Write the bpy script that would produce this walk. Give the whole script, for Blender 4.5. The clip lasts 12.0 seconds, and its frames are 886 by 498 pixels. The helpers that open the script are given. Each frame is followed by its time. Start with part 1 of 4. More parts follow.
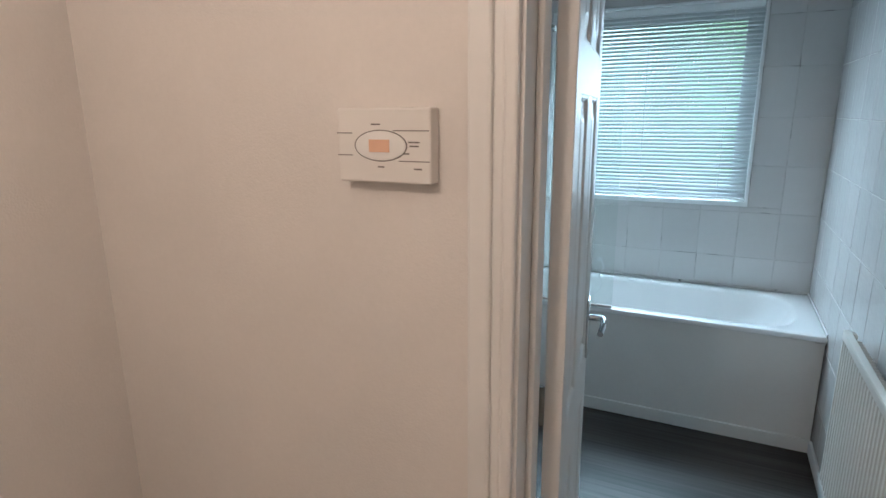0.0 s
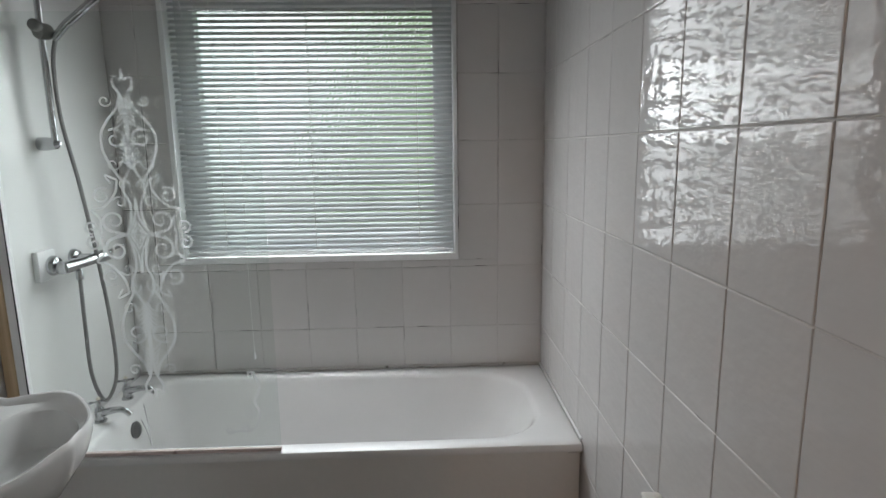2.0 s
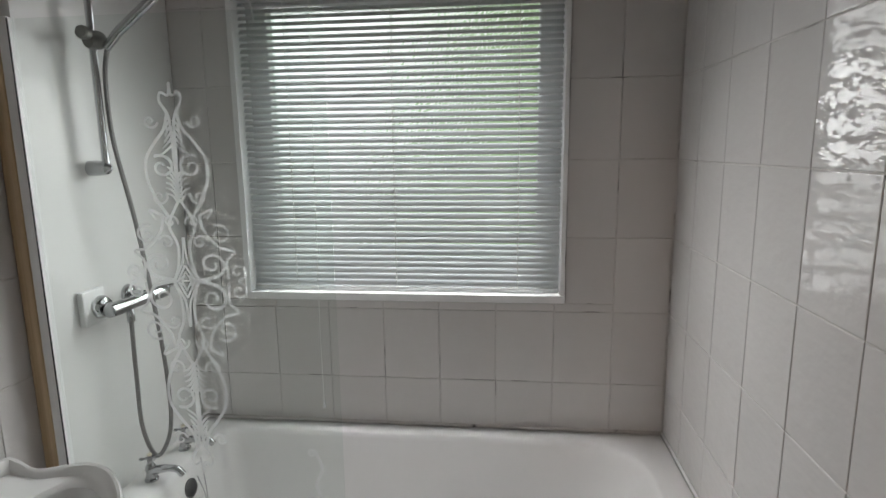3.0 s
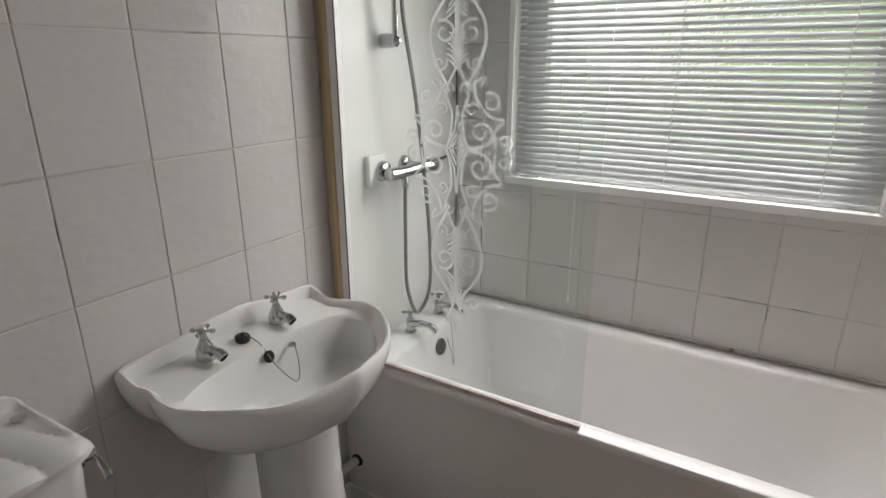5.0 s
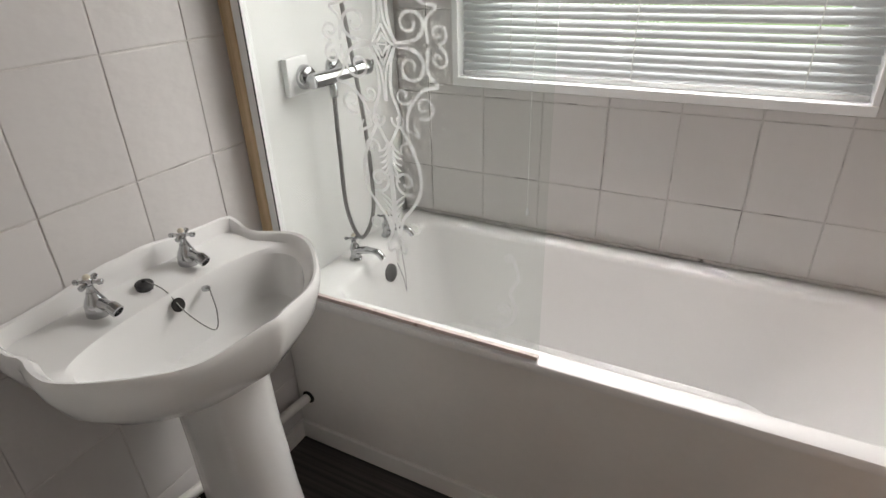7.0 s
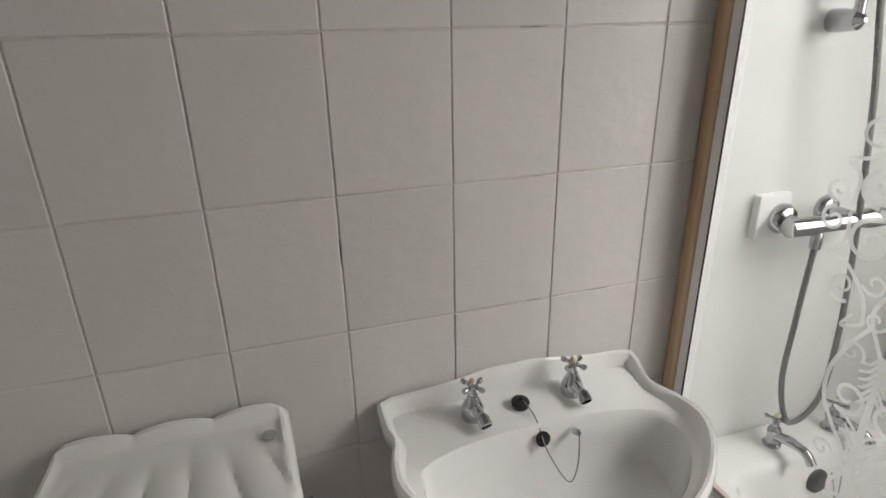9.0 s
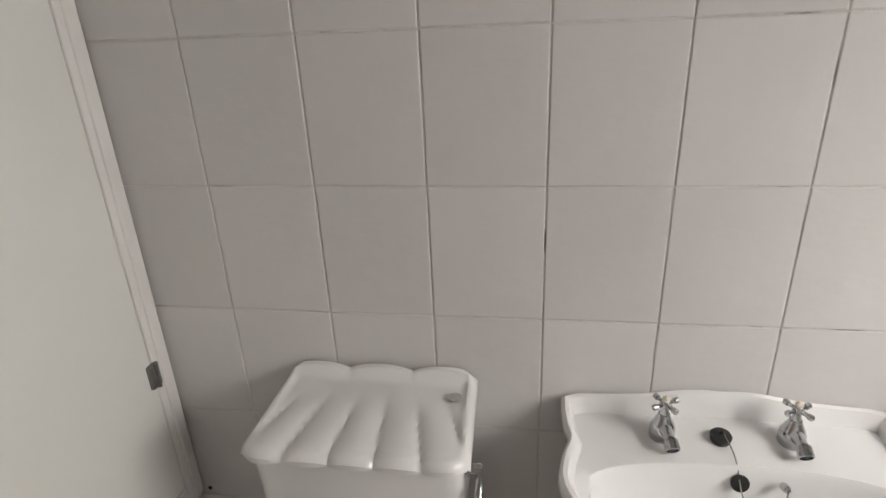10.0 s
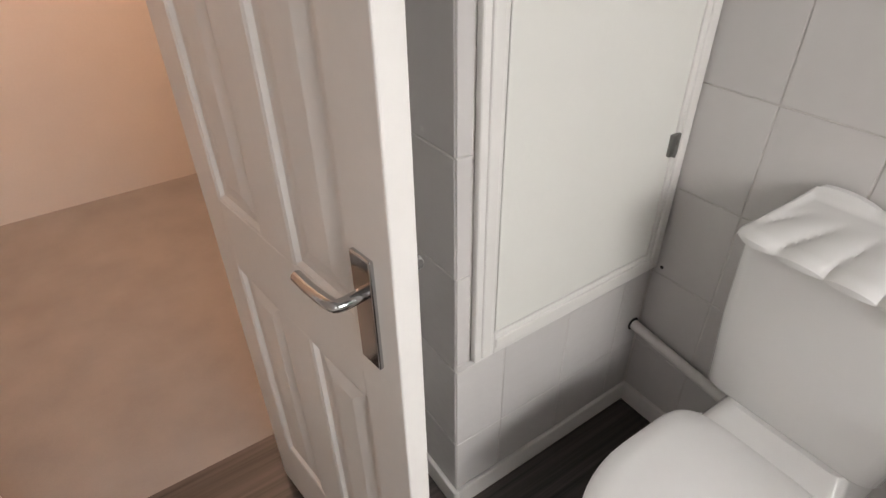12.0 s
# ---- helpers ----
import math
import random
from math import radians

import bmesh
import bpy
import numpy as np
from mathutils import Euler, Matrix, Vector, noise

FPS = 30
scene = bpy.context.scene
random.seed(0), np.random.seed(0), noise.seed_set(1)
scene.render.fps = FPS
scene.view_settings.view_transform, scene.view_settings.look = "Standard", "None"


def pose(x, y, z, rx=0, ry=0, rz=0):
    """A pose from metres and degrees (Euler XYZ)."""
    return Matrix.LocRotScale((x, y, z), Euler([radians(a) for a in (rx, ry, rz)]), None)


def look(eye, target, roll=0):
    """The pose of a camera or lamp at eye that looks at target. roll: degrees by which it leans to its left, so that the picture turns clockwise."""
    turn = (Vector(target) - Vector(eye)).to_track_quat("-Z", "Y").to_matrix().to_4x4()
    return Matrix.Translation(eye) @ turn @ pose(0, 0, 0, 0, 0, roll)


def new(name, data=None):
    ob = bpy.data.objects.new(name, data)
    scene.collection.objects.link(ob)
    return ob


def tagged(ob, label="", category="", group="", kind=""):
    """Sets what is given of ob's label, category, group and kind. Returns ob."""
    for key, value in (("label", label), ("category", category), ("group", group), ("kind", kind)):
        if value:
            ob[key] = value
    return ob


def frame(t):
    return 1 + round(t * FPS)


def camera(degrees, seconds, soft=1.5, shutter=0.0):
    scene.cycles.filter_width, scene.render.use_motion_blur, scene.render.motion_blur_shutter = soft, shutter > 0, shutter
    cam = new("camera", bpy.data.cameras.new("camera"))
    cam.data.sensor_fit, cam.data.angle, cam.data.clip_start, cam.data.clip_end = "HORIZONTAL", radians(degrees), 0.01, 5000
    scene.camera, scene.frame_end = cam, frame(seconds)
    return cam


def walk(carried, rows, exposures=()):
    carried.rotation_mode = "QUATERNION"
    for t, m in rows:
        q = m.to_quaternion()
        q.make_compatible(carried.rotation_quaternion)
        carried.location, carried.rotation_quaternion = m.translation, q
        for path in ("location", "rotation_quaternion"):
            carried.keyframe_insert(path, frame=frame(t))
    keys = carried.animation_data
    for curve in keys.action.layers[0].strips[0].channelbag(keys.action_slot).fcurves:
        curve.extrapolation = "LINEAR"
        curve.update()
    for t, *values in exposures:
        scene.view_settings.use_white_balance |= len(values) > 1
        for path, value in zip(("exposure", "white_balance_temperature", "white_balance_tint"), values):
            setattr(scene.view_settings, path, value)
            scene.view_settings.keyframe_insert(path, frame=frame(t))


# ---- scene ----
cam = camera(76.2, 12.0)
PATH = [
    (0, (1.200, -0.655, 1.590), (0.360, 1.085, 1.122), -0.6),
    (0.3, (1.222, -0.40, 1.562), (0.648, 1.463, 1.118), -1.2),
    (0.5, (1.232, -0.220, 1.545), (0.834, 1.698, 1.117), -1.2),
    (1, (1.272, 0.058, 1.543), (1.183, 2.012, 1.135), -2.0),
    (1.5, (1.278, 0.317, 1.522), (1.331, 2.282, 1.157), -1.2),
    (2, (1.233, 0.561, 1.515), (1.3, 2.529, 1.164), -0.8),
    (2.5, (1.189, 0.762, 1.553), (1.195, 2.733, 1.213), -1.0),
    (3, (1.17, 0.946, 1.584), (0.955, 2.904, 1.237), -0.7),
    (3.5, (1.164, 0.995, 1.598), (0.607, 2.882, 1.244), -0.8),
    (5.5, (1.113, 0.966, 1.451), (0.12, 2.533, 0.704), -0.8),
    (6, (1.119, 0.986, 1.437), (0.208, 2.548, 0.581), -1.3),
    (6.5, (1.121, 1.064, 1.436), (0.333, 2.649, 0.505), -1.6),
    (8.5, (0.908, 1.41, 1.522), (-0.638, 2.448, 0.792), -1.2),
    (9, (0.904, 1.347, 1.553), (-0.868, 1.907, 0.813), -1.2),
    (9.5, (0.921, 1.308, 1.576), (-0.926, 1.468, 0.824), -1.8),
    (10, (0.923, 1.42, 1.563), (-0.902, 1.125, 0.8), -2.5),
    (10.5, (0.971, 1.517, 1.46), (-0.694, 0.74, 0.672), -2.0),
    (11, (0.983, 1.55, 1.418), (-0.342, 0.415, 0.439), -2.3),
    (11.5, (1.07, 1.442, 1.399), (-0.062, 0.211, 0.303), -1.7),
    (12, (1.127, 1.343, 1.452), (0.214, -0.013, 0.3), -1.0),
]
EXPOSURES = [(0, 0.2, 4900, -6), (0.5, -0.02, 5800, 3), (1.0, 0.0, 6100, 8), (2.0, -0.46, 6400, 10), (3.5, -0.58, 6800, 13), (5.5, -0.16, 7080, 16), (6.0, 0.0, 7100, 16), (6.5, 0.07, 7080, 16), (8.5, -0.36, 7100, 17), (9.5, 0.14, 7150, 17), (10.5, 0.24, 7120, 17), (11.0, 0.44, 7100, 17), (12, 0.68, 7000, 17)]
walk(cam, [(t, look(eye, target, roll)) for t, eye, target, roll in PATH], EXPOSURES)

LAMP_DAY, LAMP_DIP, LAMP_SPREAD, LAMP_SKY, LAMP_HALL, GLOW_OUT, SLAT_TILT, DOOR_OPEN = 14.0, 0.62, 150.0, 118.0, 17.0, 2.2, 41.0, 97.0


# ---- light ----
world = bpy.data.worlds.new("world")
scene.world = world
world.use_nodes = True
_bg = world.node_tree.nodes["Background"]
_sky = world.node_tree.nodes.new("ShaderNodeTexSky")
_sky.sky_type, _sky.sun_disc = "NISHITA", False
_sky.sun_elevation, _sky.sun_rotation = radians(40), radians(200)
world.node_tree.links.new(_sky.outputs[0], _bg.inputs[0])
_bg.inputs[1].default_value = 0.1

WX0, WX1, WZ0, WZ1 = 0.282, 1.356, 1.098, 2.13      # window opening
D = 2.82                 # the window wall


def area_lamp(name, eye, target, w, h, watts, colour, spread=180):
    data = bpy.data.lights.new(name, "AREA")
    data.shape, data.size, data.size_y, data.energy, data.color = "RECTANGLE", w, h, watts, colour
    data.spread = radians(spread)
    ob = new(name, data)
    ob.matrix_world = look(eye, target)
    return ob


# overcast daylight coming down between the slats, most of it from the upper window, and the sky's light on the blind from outside
for k in range(12):
    zk = WZ0 + 0.06 + 0.081 * k
    area_lamp("window_daylight", (0.83, D + 0.002, zk), (0.83, D - 1.0, zk - LAMP_DIP), 0.92, 0.054, LAMP_DAY * (0.55 if k < 5 else 1.30 if k < 9 else 0.65) / 9.9, (0.95, 0.985, 1.0), LAMP_SPREAD)
area_lamp("sky_daylight", ((WX0 + WX1) / 2, 4.1, 3.6), ((WX0 + WX1) / 2, 2.84, 1.6), 2.6, 1.6, LAMP_SKY, (0.87, 0.96, 1.0))
# the warm lamp of the hall, over the start of the walk
_hall = bpy.data.lights.new("hall_bulb", "POINT")
_hall.energy, _hall.color, _hall.shadow_soft_size = LAMP_HALL, (1.0, 0.64, 0.44), 0.08
new("hall_bulb", _hall).location = (0.75, -0.95, 2.22)


# ---- materials ----
def material(name):
    m = bpy.data.materials.new(name)
    m.use_nodes = True
    return m, m.node_tree.nodes, m.node_tree.links, m.node_tree.nodes["Principled BSDF"]


def surface(name, colour, rough=0.5, metal=0.0, vary=0.06, scale=6.0, fine=60.0, bump=0.0, bump_scale=80.0, stain=None, stain_at=0.62, rough_vary=0.0, rand=0.0, spec=0.5, ripple=1.0):
    """A surface with two scales of variation, fine relief and optional stains."""
    m, n, l, b = material(name)
    tc = n.new("ShaderNodeTexCoord")
    co = tc.outputs["Object"]
    big, small = n.new("ShaderNodeTexNoise"), n.new("ShaderNodeTexNoise")
    big.inputs["Scale"].default_value, small.inputs["Scale"].default_value = scale, fine
    big.inputs["Detail"].default_value = 4
    l.new(co, big.inputs["Vector"]), l.new(co, small.inputs["Vector"])
    add = n.new("ShaderNodeMath")
    add.operation = "MULTIPLY_ADD"
    l.new(small.outputs["Fac"], add.inputs[0])
    add.inputs[1].default_value = 0.35
    l.new(big.outputs["Fac"], add.inputs[2])
    ramp = n.new("ShaderNodeMapRange")
    ramp.inputs["From Min"].default_value, ramp.inputs["From Max"].default_value = 0.35, 1.0
    ramp.inputs["To Min"].default_value, ramp.inputs["To Max"].default_value = 1 - vary, 1 + vary
    l.new(add.outputs[0], ramp.inputs["Value"])
    val = ramp.outputs[0]
    if rand:
        oi = n.new("ShaderNodeObjectInfo")
        r2 = n.new("ShaderNodeMapRange")
        r2.inputs["To Min"].default_value, r2.inputs["To Max"].default_value = 1 - rand, 1 + rand
        l.new(oi.outputs["Random"], r2.inputs["Value"])
        mu = n.new("ShaderNodeMath")
        mu.operation = "MULTIPLY"
        l.new(val, mu.inputs[0]), l.new(r2.outputs[0], mu.inputs[1])
        val = mu.outputs[0]
    mix = n.new("ShaderNodeVectorMath")
    mix.operation = "SCALE"
    mix.inputs[0].default_value = colour
    l.new(val, mix.inputs["Scale"])
    out = mix.outputs[0]
    if stain:
        st = n.new("ShaderNodeTexNoise")
        st.inputs["Scale"].default_value, st.inputs["Detail"].default_value = scale * 1.7, 8
        l.new(co, st.inputs["Vector"])
        sr = n.new("ShaderNodeMapRange")
        sr.inputs["From Min"].default_value, sr.inputs["From Max"].default_value = stain_at, stain_at + 0.12
        l.new(st.outputs["Fac"], sr.inputs["Value"])
        mx = n.new("ShaderNodeMix")
        mx.data_type = "RGBA"
        l.new(sr.outputs[0], mx.inputs["Factor"]), l.new(out, mx.inputs["A"])
        mx.inputs["B"].default_value = (*stain, 1)
        out = mx.outputs["Result"]
    l.new(out, b.inputs["Base Color"])
    b.inputs["Metallic"].default_value = metal
    b.inputs["Specular IOR Level"].default_value = spec
    if rough_vary:
        rr = n.new("ShaderNodeMapRange")
        rr.inputs["To Min"].default_value, rr.inputs["To Max"].default_value = max(0.02, rough - rough_vary), rough + rough_vary
        l.new(big.outputs["Fac"], rr.inputs["Value"])
        l.new(rr.outputs[0], b.inputs["Roughness"])
    else:
        b.inputs["Roughness"].default_value = rough
    if bump:
        bn, bp = n.new("ShaderNodeTexNoise"), n.new("ShaderNodeBump")
        bn.inputs["Scale"].default_value, bn.inputs["Detail"].default_value = bump_scale, 2
        mp = n.new("ShaderNodeMapping")
        mp.inputs["Scale"].default_value = (1.0, 1.0, ripple)
        l.new(co, mp.inputs["Vector"]), l.new(mp.outputs[0], bn.inputs["Vector"])
        bp.inputs["Strength"].default_value, bp.inputs["Distance"].default_value = bump, 0.01
        l.new(bn.outputs["Fac"], bp.inputs["Height"]), l.new(bp.outputs[0], b.inputs["Normal"])
    return m


TILE = surface("white_glazed_tile", (0.63, 0.61, 0.60), 0.03, vary=0.025, scale=3, fine=25, bump=0.13, bump_scale=21, rand=0.03, spec=0.17, ripple=1.7)
GROUT_PALE = surface("pale_grout_with_mould", (0.60, 0.58, 0.565), 0.9, vary=0.1, scale=5, fine=120, bump=0.3, bump_scale=300, stain=(0.05, 0.045, 0.04), stain_at=0.555)
GROUT = surface("grey_grout", (0.62, 0.595, 0.57), 0.9, vary=0.22, scale=5, fine=120, bump=0.3, bump_scale=300, stain=(0.13, 0.11, 0.10), stain_at=0.6)
CERAMIC = surface("white_vitreous_china", (0.78, 0.775, 0.765), 0.09, vary=0.015, scale=4, fine=30, bump=0.02, bump_scale=14)
ACRYLIC = surface("white_acrylic", (0.79, 0.78, 0.775), 0.2, vary=0.02, scale=4, fine=60, bump=0.015, bump_scale=10, spec=0.38)
GLOSS_PAINT = surface("white_satin_paint", (0.78, 0.765, 0.74), 0.42, vary=0.03, scale=5, fine=70, bump=0.06, bump_scale=90, rough_vary=0.06)
CREAM_PAINT = surface("off_white_cupboard_paint", (0.77, 0.77, 0.73), 0.45, vary=0.02, scale=3, fine=50, bump=0.04, bump_scale=120)
PANEL_PAINT = surface("white_bath_panel_paint", (0.77, 0.75, 0.725), 0.38, vary=0.04, scale=4, fine=50, bump=0.05, bump_scale=70)
WALLBOARD = surface("glossy_white_wall_board", (0.78, 0.78, 0.77), 0.24, vary=0.02, scale=2, fine=30, bump=0.03, bump_scale=9)
HALL_PAINT = surface("matt_hall_wall_paint", (0.74, 0.70, 0.66), 0.8, vary=0.05, scale=3, fine=90, bump=0.12, bump_scale=220)
CEILING_PAINT = surface("white_ceiling_paint", (0.78, 0.77, 0.75), 0.85, vary=0.03, scale=3, fine=80, bump=0.1, bump_scale=160)
# unseen bathroom ceiling, greyed so that less light bounces onto the upper walls
BATH_CEILING = surface("ceiling_paint_greyed_to_cut_bounce", (0.50, 0.49, 0.475), 0.85, vary=0.04, scale=3, fine=80, bump=0.1, bump_scale=160)
CHROME = surface("polished_chrome", (0.50, 0.505, 0.515), 0.10, metal=1.0, vary=0.06, scale=20, fine=150, rough_vary=0.04)
STEEL = surface("dull_steel", (0.22, 0.22, 0.21), 0.4, metal=0.8, vary=0.15, scale=60, fine=300)
RUBBER = surface("black_rubber", (0.015, 0.015, 0.016), 0.5, vary=0.2, scale=40, fine=200)
DARK_CHROME = surface("tarnished_chrome_grating", (0.10, 0.10, 0.10), 0.35, metal=0.7, vary=0.2, scale=60, fine=300)
PVC = surface("white_window_frame_pvc", (0.86, 0.86, 0.86), 0.35, vary=0.02, scale=6, fine=60)
SLAT = surface("white_aluminium_slat", (0.66, 0.67, 0.675), 0.4, vary=0.02, scale=5, fine=60)
CORD = surface("white_cord", (0.88, 0.88, 0.86), 0.8, vary=0.05, scale=60, fine=400)
SEAL = surface("pinkish_clear_seal", (0.60, 0.50, 0.47), 0.35, vary=0.12, scale=20, fine=100, stain=(0.30, 0.20, 0.18), stain_at=0.62)
MASTIC = surface("grey_mastic", (0.60, 0.58, 0.56), 0.5, vary=0.15, scale=12, fine=90, stain=(0.10, 0.09, 0.08), stain_at=0.63)
RAD_PAINT = surface("cream_radiator_enamel", (0.78, 0.75, 0.70), 0.3, vary=0.03, scale=5, fine=70)
DECAL, _n, _l, _b = material("frosted_white_transfer")
_d, _t, _mx, _no, _mr = _n.new("ShaderNodeBsdfDiffuse"), _n.new("ShaderNodeBsdfTranslucent"), _n.new("ShaderNodeMixShader"), _n.new("ShaderNodeTexNoise"), _n.new("ShaderNodeMapRange")
_no.inputs["Scale"].default_value = 40
_mr.inputs["To Min"].default_value, _mr.inputs["To Max"].default_value = 0.24, 0.32
_d.inputs["Color"].default_value, _t.inputs["Color"].default_value = (0.82, 0.83, 0.83, 1), (0.84, 0.86, 0.86, 1)
_l.new(_no.outputs["Fac"], _mr.inputs["Value"]), _l.new(_mr.outputs[0], _mx.inputs[0])
_l.new(_d.outputs[0], _mx.inputs[1]), _l.new(_t.outputs[0], _mx.inputs[2])
_tr, _m2 = _n.new("ShaderNodeBsdfTransparent"), _n.new("ShaderNodeMixShader")
_m2.inputs[0].default_value = 0.75
_l.new(_tr.outputs[0], _m2.inputs[1]), _l.new(_mx.outputs[0], _m2.inputs[2]), _l.new(_m2.outputs[0], _n["Material Output"].inputs["Surface"])
PLASTIC = surface("white_thermostat_plastic", (0.78, 0.75, 0.71), 0.42, vary=0.02, scale=15, fine=200)
MARK = surface("grey_print", (0.18, 0.16, 0.15), 0.6, vary=0.1, scale=30, fine=100)
PIPE_PAINT = surface("white_painted_pipe", (0.74, 0.72, 0.69), 0.4, vary=0.05, scale=10, fine=90, stain=(0.35, 0.31, 0.27), stain_at=0.66)
HOLE = surface("dark_hole", (0.02, 0.018, 0.016), 0.9, vary=0.3, scale=40, fine=200)


def streaked(name, a, b_, rough, axis, scale, bump=0.2):
    """Wood streaks along one axis."""
    m, n, l, b = material(name)
    tc, mp = n.new("ShaderNodeTexCoord"), n.new("ShaderNodeMapping")
    mp.inputs["Scale"].default_value = tuple(1.2 if i == axis else scale for i in range(3))
    l.new(tc.outputs["Object"], mp.inputs["Vector"])
    no, no2 = n.new("ShaderNodeTexNoise"), n.new("ShaderNodeTexNoise")
    no.inputs["Scale"].default_value, no.inputs["Detail"].default_value, no.inputs["Roughness"].default_value = 1.0, 8, 0.65
    no2.inputs["Scale"].default_value, no2.inputs["Detail"].default_value = 0.13, 3
    l.new(mp.outputs[0], no.inputs["Vector"]), l.new(mp.outputs[0], no2.inputs["Vector"])
    ad = n.new("ShaderNodeMath")
    ad.operation = "MULTIPLY_ADD"
    ad.inputs[1].default_value = 0.6
    l.new(no2.outputs["Fac"], ad.inputs[0]), l.new(no.outputs["Fac"], ad.inputs[2])
    cr = n.new("ShaderNodeValToRGB")
    cr.color_ramp.elements[0].position, cr.color_ramp.elements[0].color = 0.62, (*a, 1)
    cr.color_ramp.elements[1].position, cr.color_ramp.elements[1].color = 0.98, (*b_, 1)
    l.new(ad.outputs[0], cr.inputs["Fac"]), l.new(cr.outputs[0], b.inputs["Base Color"])
    b.inputs["Roughness"].default_value = rough
    bp = n.new("ShaderNodeBump")
    bp.inputs["Strength"].default_value, bp.inputs["Distance"].default_value = bump, 0.004
    l.new(no.outputs["Fac"], bp.inputs["Height"]), l.new(bp.outputs[0], b.inputs["Normal"])
    return m


VINYL = streaked("dark_wood_effect_vinyl", (0.016, 0.014, 0.013), (0.085, 0.074, 0.068), 0.42, 0, 70.0, 0.15)
PINE = streaked("bare_pine", (0.46, 0.32, 0.18), (0.68, 0.52, 0.34), 0.6, 2, 60.0, 0.2)
HALL_FLOOR = surface("hall_carpet", (0.40, 0.38, 0.36), 0.95, vary=0.12, scale=6, fine=300, bump=0.6, bump_scale=500)


def glass(name, rough, tint):
    m, n, l, b = material(name)
    b.inputs["Base Color"].default_value = (*tint, 1)
    b.inputs["Transmission Weight"].default_value = 1.0
    b.inputs["Roughness"].default_value = rough
    b.inputs["IOR"].default_value = 1.45
    return m, n, l, b


SCREEN_GLASS, _n, _l, _b = material("clear_screen_glass")
_tr, _gs, _lw, _mx = _n.new("ShaderNodeBsdfTransparent"), _n.new("ShaderNodeBsdfGlossy"), _n.new("ShaderNodeLayerWeight"), _n.new("ShaderNodeMixShader")
_pw, _ma = _n.new("ShaderNodeMath"), _n.new("ShaderNodeMath")
_pw.operation, _ma.operation = "POWER", "MULTIPLY_ADD"
_pw.inputs[1].default_value, _ma.inputs[1].default_value, _ma.inputs[2].default_value = 4.5, 0.45, 0.025
_tr.inputs["Color"].default_value = (0.957, 0.976, 0.967, 1)
_gs.inputs["Roughness"].default_value = 0.01
_l.new(_lw.outputs["Facing"], _pw.inputs[0]), _l.new(_pw.outputs[0], _ma.inputs[0]), _l.new(_ma.outputs[0], _mx.inputs[0])
_l.new(_tr.outputs[0], _mx.inputs[1]), _l.new(_gs.outputs[0], _mx.inputs[2])
_l.new(_mx.outputs[0], _n["Material Output"].inputs["Surface"])
FROSTED, _n, _l, _b = glass("obscure_window_glass", 0.22, (0.93, 0.97, 0.96))
_v, _bp = _n.new("ShaderNodeTexVoronoi"), _n.new("ShaderNodeBump")
_v.inputs["Scale"].default_value = 110
_bp.inputs["Strength"].default_value, _bp.inputs["Distance"].default_value = 0.3, 0.01
_l.new(_v.outputs["Distance"], _bp.inputs["Height"]), _l.new(_bp.outputs[0], _b.inputs["Normal"])

BACKDROP, _n, _l, _b = material("sky_and_trees")
_tc, _no, _sx = _n.new("ShaderNodeTexCoord"), _n.new("ShaderNodeTexNoise"), _n.new("ShaderNodeSeparateXYZ")
_l.new(_tc.outputs["Object"], _sx.inputs[0]), _l.new(_tc.outputs["Object"], _no.inputs["Vector"])
_no.inputs["Scale"].default_value, _no.inputs["Detail"].default_value = 0.55, 6
_m1, _m2 = _n.new("ShaderNodeMath"), _n.new("ShaderNodeMath")
_m1.operation, _m2.operation = "MULTIPLY_ADD", "MULTIPLY_ADD"
_m1.inputs[1].default_value = 0.25                   # trees stand to the +x side, sky over them
_l.new(_sx.outputs["X"], _m1.inputs[0]), _l.new(_no.outputs["Fac"], _m1.inputs[2])
_m2.inputs[1].default_value = -0.13
_l.new(_sx.outputs["Z"], _m2.inputs[0]), _l.new(_m1.outputs[0], _m2.inputs[2])
_cr = _n.new("ShaderNodeValToRGB")
_cr.color_ramp.elements[0].position, _cr.color_ramp.elements[0].color = -0.0, (0.95, 1.0, 1.0, 1)
_cr.color_ramp.elements[1].position, _cr.color_ramp.elements[1].color = 0.34, (0.20, 0.29, 0.15, 1)
_em = _n.new("ShaderNodeEmission")
_em.inputs["Strength"].default_value = GLOW_OUT
_l.new(_m2.outputs[0], _cr.inputs["Fac"]), _l.new(_cr.outputs[0], _em.inputs["Color"])
_l.new(_em.outputs[0], _n["Material Output"].inputs["Surface"])

LCD, _n, _l, _b = material("orange_lit_display")
_b.inputs["Base Color"].default_value = (0.55, 0.36, 0.26, 1)
_b.inputs["Emission Color"].default_value = (1.0, 0.35, 0.12, 1)
_b.inputs["Emission Strength"].default_value = 0.12


# ---- building helpers ----
def thing(name, at, label, category, group="", kind=""):
    ob = new(name)
    ob.empty_display_size = 0.05
    ob.location = at
    return tagged(ob, label, category, group, kind)


def base_of(ob):
    p = Vector((0, 0, 0))
    while ob:
        p += Vector(ob.location)
        ob = ob.parent
    return p


BOXY = set()     # meshes that are boxes only: their flat sides stay flat


